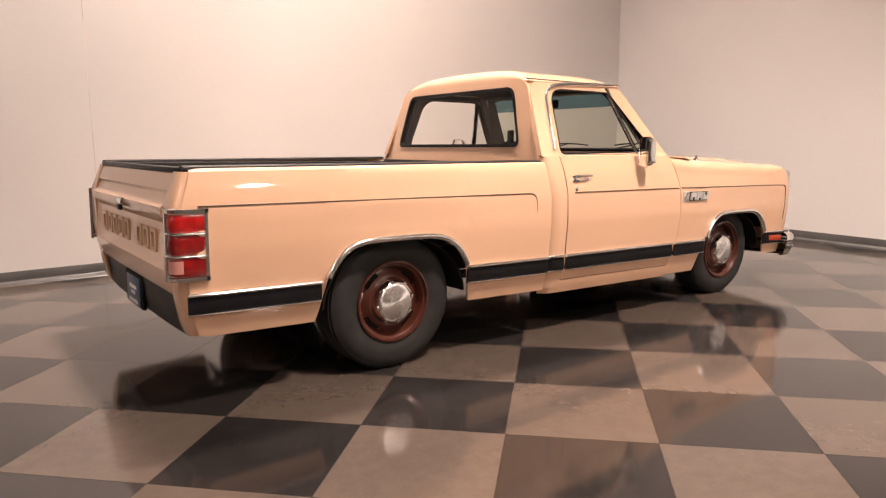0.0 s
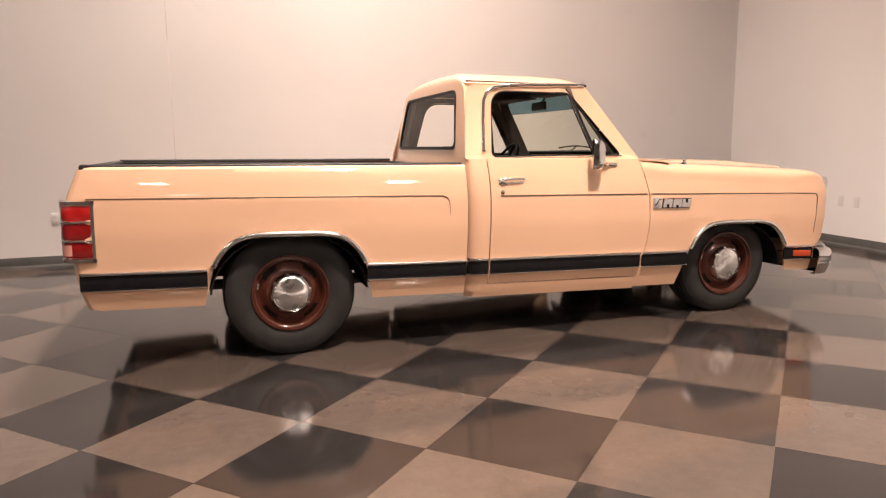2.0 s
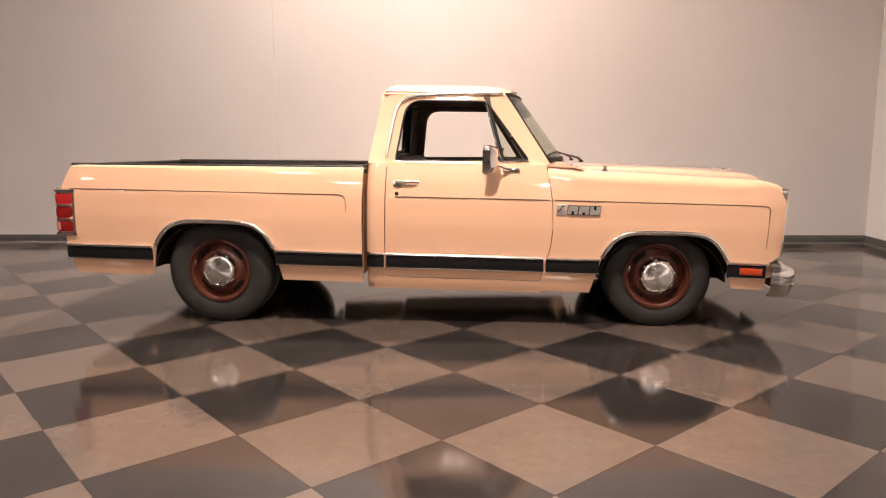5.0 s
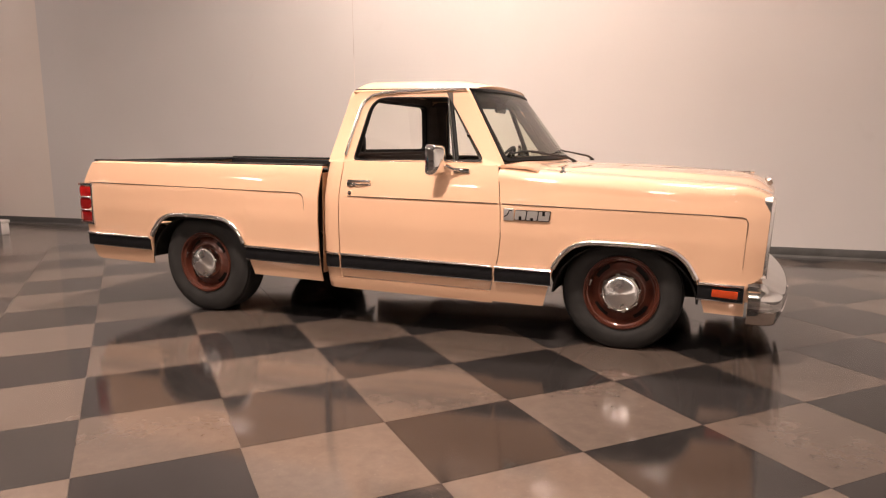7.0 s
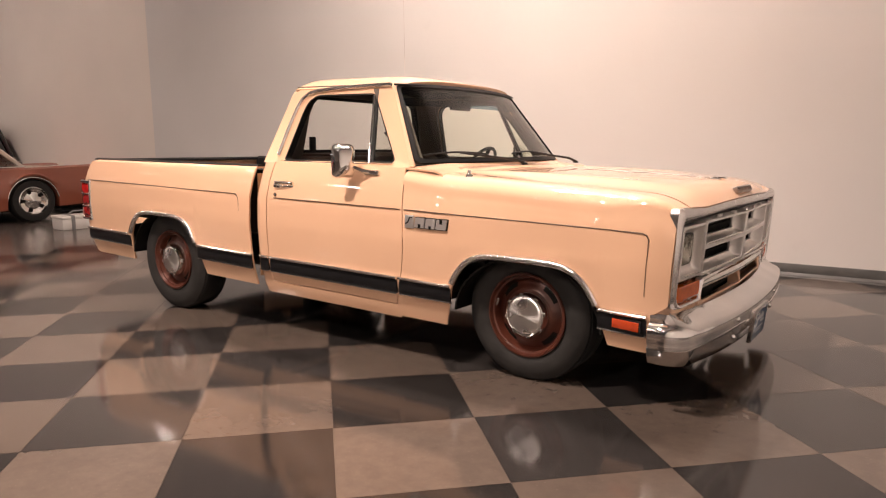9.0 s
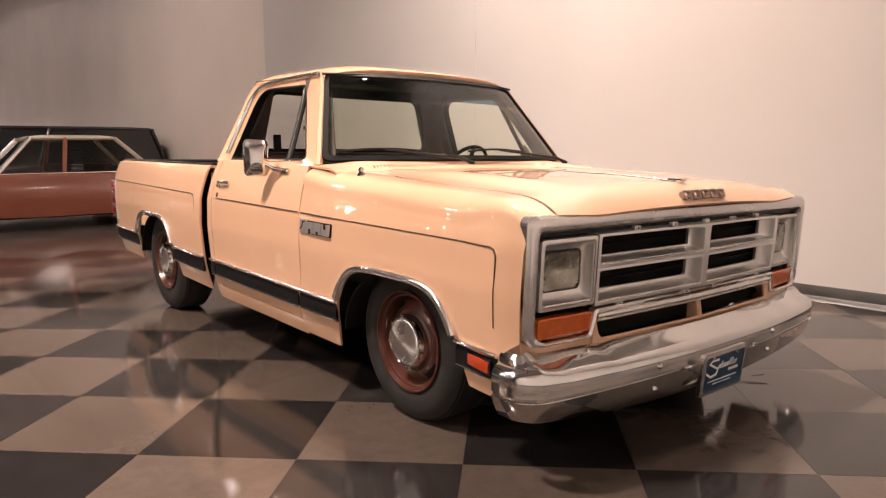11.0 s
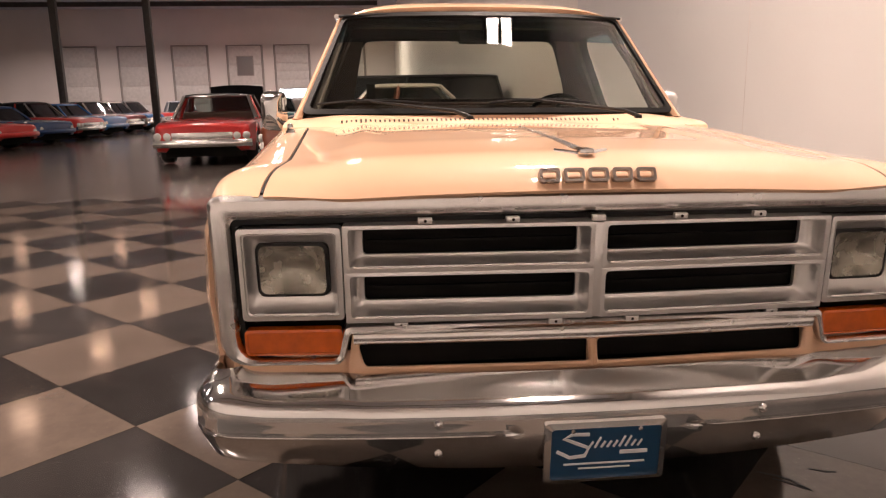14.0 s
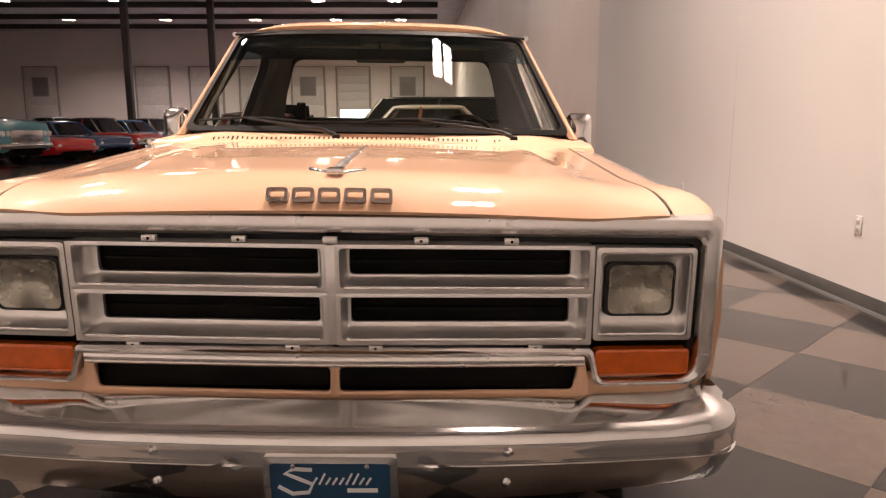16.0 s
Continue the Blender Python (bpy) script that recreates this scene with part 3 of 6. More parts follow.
tailgate = part("tailgate", sheet(rows, 0.03), M_PAINT, truck, "tan tailgate with embossed lettering panel")
part("cap", box(-2.450, -2.40, -0.81, 0.81, 1.004, 1.030, bevel=0.008), M_BLACK, tailgate, "black tailgate cap")
part("latch", box(-2.525, -2.498, -0.05, 0.05, 0.826, 0.858, bevel=0.006), M_CHROME, tailgate, "chrome tailgate latch")
part("latch_pull", box(-2.530, -2.508, -0.03, 0.03, 0.792, 0.822, bevel=0.006), M_BLACK, tailgate)
for k in range(9):
    if k == 5:
        continue
    yc = 0.57 - 0.142 * k
    lp = [(-0.052, -0.055), (0.052, -0.055), (0.052, 0.055), (-0.052, 0.055)]
    li = [(-0.033, -0.036), (0.033, -0.036), (0.033, 0.036), (-0.033, 0.036)]
    a, b = round_poly(lp, 0.02, 3), round_poly(li, 0.01, 3)
    part("embossed_block", ring([(a, 0.0), (a, 0.008), (b, 0.008), (b, 0.0)], lambda u, v, d, yc=yc: (-2.484 - d, yc + u, 0.69 + v)), M_GOLD, tailgate, "raised tan and gold block")
for s in (-1, 1):
    # rear corner posts and lamps
    rows = []
    for z in steps(0.288, 1.012, 22):
        hx = half(-2.44, z)
        base = rear_edge(z)
        rows.append([(base + 0.075, s * (hx - 0.002), z), (base + 0.04, s * (hx - 0.008), z), (base + 0.015, s * (hx - 0.025), z), (base + 0.003, s * (hx - 0.055), z), (base, s * (hx - 0.09), z), (base + 0.004, s * 0.80, z)])
    part("corner_post", sheet(rows, 0.012), M_PAINT, truck)
    tail = -2.513 if s < 0 else -2.501

    def wrap(u, v, d, s=s, tail=tail):
        """Round the corner: u runs from the tailgate edge to the front of the lamp."""
        a = u * 0.20
        if a < 0.03:
            return (tail - d, s * (0.916 + a), v)
        ang = min((a - 0.03) / 0.055, 1) * math.pi / 2
        x = tail + 0.038 * (1 - math.cos(ang)) - d * math.cos(ang)
        y = 0.946 + 0.040 * math.sin(ang) + d * math.sin(ang)
        return (x + max(a - 0.085, 0) * 1.0, s * y, v)

    bm = bmesh.new()
    for z0, z1 in ((0.548, 0.572), (0.838, 0.862)):
        add_grid(bm, [[wrap(u, z, d) for z, d in ((z0, 0), (z0 + 0.004, 0.014), (z1 - 0.004, 0.014), (z1, 0))] for u in steps(0, 1, 14)])
    for u0, u1 in ((0.0, 0.09), (0.89, 1.0)):
        add_grid(bm, [[wrap(u, z, d) for u, d in ((u0, 0), (u0 + 0.02, 0.014), (u1 - 0.02, 0.014), (u1, 0))] for z in steps(0.548, 0.862, 6)])
    frame_ob = part("lamp_frame", bm, M_BRIGHT, truck, "chrome tail lamp frame")
    for k, (z0, z1, mat) in enumerate(((0.574, 0.652, M_RED), (0.664, 0.748, M_RED), (0.760, 0.836, M_REDLIT))):
        bm = bmesh.new()
        add_grid(bm, [[wrap(u, z, 0.002 + 0.007 * (1 - abs(2 * (z - z0) / (z1 - z0) - 1) ** 4)) for z in steps(z0, z1, 6)] for u in steps(0.08, 0.9, 14)])
        part("lens", bm, mat, frame_ob, "red ribbed lens")
        if k:
            part("divider", sweep([wrap(u, z0 - 0.006, 0.008) for u in steps(0.05, 0.93, 14)], [Vector(wrap(u, z0, 0.1)) - Vector(wrap(u, z0, 0)) for u in steps(0.05, 0.93, 14)], 0.010, 0.008), M_BRIGHT, frame_ob)
    bm = bmesh.new()
    add_grid(bm, [[wrap(u, z, 0.0096) for z in steps(0.585, 0.640, 3)] for u in steps(0.16, 0.44, 5)])
    part("reverse_lens", bm, M_REVERSE, frame_ob, "pale clear reverse lens")
# rear pan
rows = []
for y in steps(-0.82, 0.82, 16):
    rows.append([(-2.448 + 0.015 * (y / 0.84) ** 4, y, 0.478), (-2.456 + 0.015 * (y / 0.84) ** 4, y, 0.44), (-2.44 + 0.015 * (y / 0.84) ** 4, y, 0.30), (-2.425 + 0.015 * (y / 0.84) ** 4, y, 0.27)])
rear_pan = part("rear_pan", sheet(rows, 0.02), M_BLACK, truck, "black rear pan under the tailgate")
part("plate_recess", box(-2.462, -2.44, -0.16, 0.22, 0.272, 0.45, bevel=0.006), M_CHASSIS, rear_pan)
rp = part("number_plate", box(-2.467, -2.461, -0.122, 0.182, 0.278, 0.432, bevel=0.002), M_PLATE, rear_pan, "blue dealer plate")
for w, z in ((0.16, 0.375), (0.09, 0.345), (0.2, 0.30)):
    part("print_bar", box(-2.4685, -2.4665, 0.03 - w / 2, 0.03 + w / 2, z - 0.010, z + 0.010), M_WHITE, rp)

# cab lower sides and doors
for s in (-1, 1):
    part("cab_corner", flank(s, -0.424, -0.302, lambda x: 0.285, lambda x: 1.075, None, None, 14), M_PAINT, truck, "tan rear cab pillar")

    def door_bend(x, z):
        return (lerp_table(DOOR_F, z) - 0.79) * smooth01((x - 0.3) / 0.49)
    door = part("door", flank(s, -0.294, 0.79, lambda x: 0.335, lambda x: 1.078, None, door_bend, 18), M_PAINT, truck, "tan door with vent window")
    part("rocker", flank(s, -0.424, 0.72, lambda x: 0.25, lambda x: 0.327, None, None, 4), M_PAINT, truck, "tan sill under the door")

    def fender_extra(x, s):
        zt = fender_top(x) - nose_drop(x)
        rv = shoulder(x)
        x += fender_bend(x, 1.05)
        h = half(x, zt - rv)
        rh = min(1.3 * rv, h - 0.872)
        out = [(x, s * (h - rh * (1 - math.cos(a))), zt - rv + rv * math.sin(a)) for a in steps(0.2, math.pi / 2, 7)]
        return out + [(x, s * (0.5 * (h - rh) + 0.5 * 0.866), zt + 0.002), (x, s * 0.866, hood_z(x, 0.866) - 0.001), (x, s * 0.864, hood_z(x, 0.866) - 0.012)]

    def shoulder(x):
        return 0.04 + 0.050 * smooth01((2.16 - x) / 0.3)

    def fender_bend(x, z):
        cut = 0.092 * smooth01((0.525 - z) / 0.03) * max((x - 2.0) / 0.205, 0)
        return (lerp_table(DOOR_F, z) - 0.792) * (1 - smooth01((x - 0.797) / 0.35)) - cut
    part("front_fender", flank(s, 0.797, 2.205, lambda x: arch_z(x, WX_F + 0.01, 0.655, 0.262 if x < 1.5 else 0.318, 0.388), lambda x: fender_top(x) - nose_drop(x) - shoulder(x), WX_F + 0.01, fender_bend, 16, fender_extra, 0.388), M_PAINT, truck, "tan front fender")
    lip = [WX_F + 0.01 + 0.388 * math.sin(a) for a in steps(-math.pi / 2, math.pi / 2, 36)]
    lip = [(x, s * (half(x, 0.6) + 0.002), arch_z(x, WX_F + 0.01, 0.655, 0.27, 0.388) + 0.014) for x in lip]
    part("wheel_lip", sweep(lip, (0, s, 0.3), 0.032, 0.020), M_BRIGHT, truck, "chrome wheel opening lip")
    rows = []
    for a in steps(-math.pi / 2 + 0.05, math.pi / 2 - 0.05, 24):
        px, pz = WX_F + 0.01 + 0.40 * math.sin(a), 0.34 + 0.330 * math.cos(a)
        rows.append([(px, s * 1.015, pz), (px, s * 0.58, pz)])
    part("wheel_liner", sheet(rows, 0.01), M_CHASSIS, truck, "dark wheel liner")

    # black stripe with bright edges, panel by panel
    for x0, x1 in ((-2.452, -1.885), (-1.030, -0.446), (-0.422, -0.304), (-0.290, 0.731), (0.746, 1.085), (1.878, 2.105)):
        xs = steps(x0, x1, max(8, int((x1 - x0) / 0.05)))
        st = part("side_stripe", sweep([(x, s * (half(x, 0.44) + 0.001), 0.438) for x in xs], (0, s, 0), 0.078, 0.009), M_STRIPE, truck, "black side stripe with bright edges")
        for z, w in ((0.485, 0.020), (0.396, 0.010)):
            part("bright_edge", sweep([(x, s * (half(x, z) + 0.001), z) for x in xs], (0, s, 0), w, 0.016), M_BRIGHT, st, "chrome edge")
    # pinstripes
    for x0, x1, z0, z1 in ((-2.40, -0.60, 0.868, 0.868), (-0.235, 0.757, 0.862, 0.862), (0.787, 2.07, 0.862, 0.852)):
        xs = steps(x0, x1, 24)
        zs = [z0 + (z1 - z0) * i / 24 for i in range(25)]
        pts = [(x, s * (half(x, z) + 0.0005), z) for x, z in zip(xs, zs)]
        if x1 < -0.5:
            pts += [(x1 + 0.045 * math.sin(a), s * (half(-0.6, 0.84)), 0.868 - 0.045 * (1 - math.cos(a))) for a in steps(0.3, math.pi / 2, 4)] + [(-0.552, s * half(-0.6, z), z) for z in (0.80, 0.74)]
        if x0 > 0.7:
            pts += [(2.09, s * (half(2.09, 0.84) + 0.002), 0.846)] + [(2.102, s * (half(2.1, z) + 0.002), z) for z in (0.825, 0.78, 0.74, 0.70, 0.66, 0.62, 0.58)]
        part("pinstripe", sweep(pts, (0, s, 0), 0.0055, 0.003, taper=[1.0 - 0.65 * smooth01((0.82 - p[2]) / 0.1) for p in pts]), M_PIN, truck, "thin dark pinstripe")

    # door handle, lock, mirror
    hd = part("door_handle", sweep([(x, s * (1.040 + 0.020 * math.sin(math.pi * min(max(f, 0.06), 0.94))), 0.957) for f, x in [(i / 12, -0.235 + 0.155 * i / 12) for i in range(13)]], (0, s, 0.35), 0.018, 0.012), M_BRIGHT, door, "chrome door handle")
    part("escutcheon", sweep([(x, s * half(-0.2, 0.941), 0.941) for x in (-0.245, -0.235, -0.205, -0.19)], (0, s, 0.3), 0.040, 0.012), M_BRIGHT, hd)
    part("push_button", lathe([(0, 0.018 * s), (0.012, 0.016 * s), (0.012, 0)], (-0.218, s * 1.045, 0.938), n=14), M_CHROME, hd)
    part("grip_recess", sweep([(x, s * half(-0.15, 0.938), 0.938) for x in (-0.19, -0.15, -0.10, -0.085)], (0, s, 0.3), 0.014, 0.002), M_ALU, hd)
    part("lock", lathe([(0, 0.006 * s), (0.013, 0.004 * s), (0.013, -0.004 * s)], (-0.222, s * 1.060, 0.882), n=14), M_CHROME, door)
    my = 1.09 if s < 0 else 1.04
    bm = bmesh.new()
    loop = round_poly([(-0.068, -0.095), (0.068, -0.095), (0.068, 0.095), (-0.068, 0.095)], 0.035, 5)
    turn = Matrix.Rotation(radians(22 * s if s < 0 else 4), 3, "Z")
    lv = [[Vector((0.374, s * my, 1.105)) + turn @ Vector((dx, u * k, v * k)) for u, v in loop] for dx, k in ((-0.020, 0.92), (-0.024, 0.98), (-0.012, 1.0), (0.006, 0.97), (0.024, 0.88), (0.040, 0.70), (0.049, 0.45), (0.052, 0.2))]
    vs = add_grid(bm, lv, close_v=True)
    bm.faces.new(vs[0])
    bm.faces.new(vs[-1][::-1])
    mirror = part("side_mirror", bm, M_CHROME, door, "chrome side mirror", sharp=40)
    part("arm", tube([(0.40, s * (my - 0.015), 1.085), (0.43, s * (my - 0.03), 1.07), (0.47, s * (0.5 * my + 0.49), 1.052), (0.50, s * 1.005, 1.046)], [0.009, 0.009, 0.011, 0.014], 8), M_CHROME, mirror)
    part("foot", box(0.455, 0.565, s * 1.0 - 0.016, s * 1.0 + 0.016, 1.030, 1.058, bevel=0.01), M_CHROME, mirror)

    # fender badge: emblem block and three bright blocks
    yb = half(1.0, 0.8)
    bd = part("fender_badge", box(0.800, 0.860, min(s * (yb - 0.004), s * (yb + 0.010)), max(s * (yb - 0.004), s * (yb + 0.010)), 0.768, 0.838, bevel=0.004), M_SILVER, truck, "silver emblem with dark and bright blocks")
    part("emblem_line", sweep([(0.806, s * (yb + 0.010), 0.79), (0.823, s * (yb + 0.010), 0.80), (0.835, s * (yb + 0.010), 0.826), (0.853, s * (yb + 0.010), 0.826)], (0, s, 0), 0.007, 0.003), M_BLACK, bd)
    for k in range(3):
        x0 = 0.867 + 0.069 * k
        a = round_poly([(0, 0.776), (0.062, 0.776), (0.070, 0.828), (0.008, 0.828)], 0.006, 3)
        b = round_poly([(-0.003, 0.772), (0.065, 0.772), (0.073, 0.832), (0.005, 0.832)], 0.006, 3)
        bb = part("badge_block", plate(a, lambda u, v, d, x0=x0: (x0 + u, s * (yb + d), v), -0.004, 0.014), M_SILVER, bd)
        part("dark_edge", plate(b, lambda u, v, d, x0=x0: (x0 + u, s * (yb + d), v), -0.004, 0.007), M_SEAL, bb)
        part("notch", box(x0 + 0.026, x0 + 0.042, min(s * yb, s * (yb + 0.0155)), max(s * yb, s * (yb + 0.0155)), (0.774, 0.774, 0.805)[k], (0.796, 0.790, 0.829)[k]), M_SEAL, bb)
    # side marker
    ym = half(2.02, 0.44)
    mk = part("side_marker", box(1.948, 2.078, min(s * (ym - 0.004), s * (ym + 0.017)), max(s * (ym - 0.004), s * (ym + 0.017)), 0.416, 0.458, bevel=0.004), M_MARKER, truck, "amber side marker lamp")
    part("bezel", ring([(round_poly([(1.94, 0.410), (2.086, 0.410), (2.086, 0.464), (1.94, 0.464)], 0.006, 2), 0.0), (round_poly([(1.94, 0.410), (2.086, 0.410), (2.086, 0.464), (1.94, 0.464)], 0.006, 2), 0.012), (round_poly([(1.95, 0.418), (2.076, 0.418), (2.076, 0.456), (1.95, 0.456)], 0.006, 2), 0.012), (round_poly([(1.95, 0.418), (2.076, 0.418), (2.076, 0.456), (1.95, 0.456)], 0.006, 2), 0.0)], lambda u, v, d: (u, s * (ym + d), v)), M_BLACK, mk)

# ---- cab upper ----
def tumble(z):
    """Half width of the cab sides above the sill."""
    return lerp_table([(1.06, 0.984), (1.085, 0.950), (1.12, 0.926), (1.30, 0.842), (1.48, 0.755), (1.53, 0.730), (1.60, 0.685)], z)


for s in (-1, 1):
    outer = round_poly([(-0.425, 1.072), (0.752, 1.072), (0.456, 1.535), (-0.355, 1.535)], [0.01, 0.03, 0.05, 0.10], 6)
    win = round_poly([(-0.254, 1.088), (0.632, 1.103), (0.338, 1.494), (-0.200, 1.494)], [0.03, 0.035, 0.035, 0.11], 6)
    win_in = round_poly([(-0.247, 1.094), (0.622, 1.110), (0.335, 1.487), (-0.195, 1.487)], [0.03, 0.035, 0.035, 0.106], 6)

    def on_side(u, v, d, s=s):
        return (u, s * (tumble(v) + d), v)
    part("cab_side_frame", ring([(outer, -0.04), (outer, 0.0), (win, 0.0), (win, -0.04)], on_side), M_PAINT, truck, "tan window frame and pillars")
    part("window_seal", ring([(win, -0.046), (win, 0.003), (win_in, 0.003), (win_in, -0.046)], on_side), M_SEAL, truck, "black window rubber")
    # vent window: bright divider and its pane
    part("vent_bar", sweep([(0.330 + 0.112 * f, s * (tumble(1.488 - 0.392 * f) - 0.006), 1.488 - 0.392 * f) for f in (0.02, 0.5, 1)], (0, s, 0), 0.017, 0.014), M_BUMPER, truck, "chrome vent window divider")
    part("vent_seal", sweep([(0.348 + 0.112 * f, s * (tumble(1.482 - 0.386 * f) - 0.012), 1.482 - 0.386 * f) for f in (0.02, 0.5, 1)], (0, s, 0), 0.022, 0.012), M_SEAL, truck, "black vent window rubber")
    pane = plate(round_poly([(0.450, 1.106), (0.618, 1.113), (0.350, 1.475), (0.345, 1.475)], 0.01, 2), on_side, -0.018, -0.014)
    pn = part("vent_pane", pane, M_GLASS, truck, "clear vent window glass")
    pn.visible_shadow = False
    part("latch", tube([(0.505, s * (tumble(1.25) + 0.004), 1.262), (0.495, s * (tumble(1.25) - 0.03), 1.25)], 0.008, 8), M_CHROME, pn)
    part("sill_trim", sweep([(x, s * (tumble(1.086) + 0.002), 1.084 + 0.016 * smooth01((x - 0.2) / 0.5)) for x in steps(-0.24, 0.625, 10)], (0, s, 0), 0.010, 0.007), M_CHROME, truck, "bright sill strip")
    # drip rail
    dp = [(-0.306, 1.115), (-0.284, 1.30), (-0.263, 1.42), (-0.240, 1.467), (-0.198, 1.500), (-0.13, 1.517), (0.0, 1.528), (0.25, 1.537), (0.38, 1.540), (0.445, 1.541)]
    part("drip_rail", sweep([(x, s * (tumble(z) + 0.007), z) for x, z in dp], (0, s, 0.3), 0.024, 0.020), M_BRIGHT, truck, "chrome drip rail")
    # windshield pillar
    rows = []
    for f in steps(0, 1, 8):
        z = 1.085 + 0.45 * f
        xo, yo = 0.745 - 0.298 * f, tumble(z)
        xi, yi = 0.748 - 0.293 * f, 0.907 - 0.208 * f
        rows.append([(xo - 0.03, s * (yo - 0.004), z), (xo, s * yo, z), (0.5 * (xo + xi) + 0.014, s * (0.5 * (yo + yi) + 0.004), z), (xi + 0.003, s * yi, z)])
    part("windshield_pillar", sheet(rows, 0.02), M_PAINT, truck, "tan windshield pillar")


def shield(u, v, d=0.0):
    """Windshield: u -1 to 1 across, v 0 to 1 up."""
    hw = 0.912 - 0.208 * v
    x = 0.905 - 0.335 * v - (0.158 - 0.042 * v) * abs(u) ** 2.4 + d * 0.8
    return (x, u * hw, 1.100 + 0.445 * v + 0.008 * (1 - u * u) + d * 0.58)


def shield_loop(a, b, c):
    out = []
    for u, v in round_poly([(-a, b), (a, b), (a - 0.0, c), (-a, c)], 0.06, 6):
        out.append((u, v))
    return out


def subdivided(loop, n=6):
    out = []
    for i, p in enumerate(loop):
        q = loop[(i + 1) % len(loop)]
        far = (Vector((q[0], q[1])) - Vector((p[0], p[1]))).length
        k = n if far > 0.3 else 1
        out += [(p[0] + (q[0] - p[0]) * j / k, p[1] + (q[1] - p[1]) * j / k) for j in range(k)]
    return out


so, si = subdivided(shield_loop(1.0, 0.0, 1.0), 14), subdivided(shield_loop(0.972, 0.045, 0.965), 14)
part("windshield_seal", ring([(so, -0.01), (so, 0.006), (si, 0.008), (si, -0.01)], shield), M_SEAL, truck, "black windshield rubber")
VB = 0.72
ws = part("windshield", sheet([[shield(u, v) for v in steps(0.03, 0.955, 12)] for u in steps(-0.965, 0.965, 24)]), M_SHIELD, truck, "faintly green windshield glass")
ws.visible_shadow = False
wb = part("sun_band", sheet([[shield(u, v, -0.004) for v in steps(VB, 0.955, 6)] for u in steps(-0.965, 0.965, 24)]), M_TINT, ws, "blue tinted sun band")
wb.visible_shadow = False

# roof with a front visor lip
rows = []
back = [(-0.283 - 0.096 * math.sin(a), 0.105 * (1 - math.cos(a))) for a in steps(math.pi / 2, 0.15, 7)]
for x, drop in back + [(x, 0.0) for x in steps(-0.25, 0.38, 9)] + [(x, 0.0) for x in (0.44, 0.49, 0.52, 0.545, 0.553)]:
    row = []
    for f in steps(-1, 1, 26):
        a = abs(f)
        edge = 1.532
        crown = 0.096 - 0.074 * a ** 6 - 0.022 * a ** 2
        front = 0.05 * (max(x - 0.25, 0) / 0.30) ** 1.8
        k = 1 - drop / 0.105
        y = f * (0.734 - 0.030 * max((x - 0.1) / 0.45, 0) ** 2 - 0.040 * (1 - k) ** 2)
        flat = 1 - front / 0.108
        row.append((x - 0.090 * max((x - 0.4) / 0.15, 0) * a ** 2.4 + 0.02 * (1 - k) * a ** 4, y, edge + crown * k ** 0.8 * flat))
    rows.append(row)
roof = part("roof", sheet(rows, 0.02), M_PAINT, truck, "tan cab roof")
part("visor_lip", sweep([(0.556 - 0.092 * abs(f) ** 2.4, f * 0.726, 1.556 - 0.014 * f * f) for f in steps(-1, 1, 24)], (0.8, 0, -0.2), 0.012, 0.010), M_SEAL, roof, "dark seal under the roof lip")
# back of the cab with its window
bo = round_poly([(-0.94, 1.0), (0.94, 1.0), (0.722, 1.545), (-0.722, 1.545)], [0.02, 0.02, 0.09, 0.09], 8)
bw = round_poly([(-0.735, 1.128), (0.735, 1.128), (0.620, 1.500), (-0.620, 1.500)], [0.06, 0.06, 0.07, 0.07], 8)
bi = round_poly([(-0.714, 1.148), (0.714, 1.148), (0.602, 1.482), (-0.602, 1.482)], [0.05, 0.05, 0.06, 0.06], 8)


def on_back(u, v, d):
    return (-0.442 + 0.064 * (max(v - 1.0, 0) / 0.55) ** 1.2 + 0.05 * abs(u) ** 4 - d, u, v)


def split_edges(loop, n=10, per=9):
    """More points along the straight edges of a rounded loop."""
    out = []
    for i, p in enumerate(loop):
        q = loop[(i + 1) % len(loop)]
        k = n if i % per == per - 1 else 1
        out += [p.lerp(q, j / k) for j in range(k)]
    return out


bo, bw, bi = split_edges(bo), split_edges(bw), split_edges(bi)
part("cab_back", ring([(bo, -0.03), (bo, 0.0), (bw, 0.0), (bw, -0.03)], on_back), M_PAINT, truck, "tan cab back panel")
part("inner_back_trim", ring([(bo, -0.048), (bo, -0.034), (bw, -0.034), (bw, -0.048)], on_back), M_HEADLINER, truck)
part("rear_window_seal", ring([(bw, -0.036), (bw, 0.005), (bi, 0.004), (bi, -0.036)], on_back), M_SEAL, truck, "black rear window rubber")
rw = part("rear_window", sheet([[on_back(u * (0.730 - 0.105 * (v - 1.135) / 0.365), v, -0.004) for v in steps(1.135, 1.498, 5)] for u in steps(-1, 1, 12)]), M_GLASS, truck, "clear rear window")
rw.visible_shadow = False
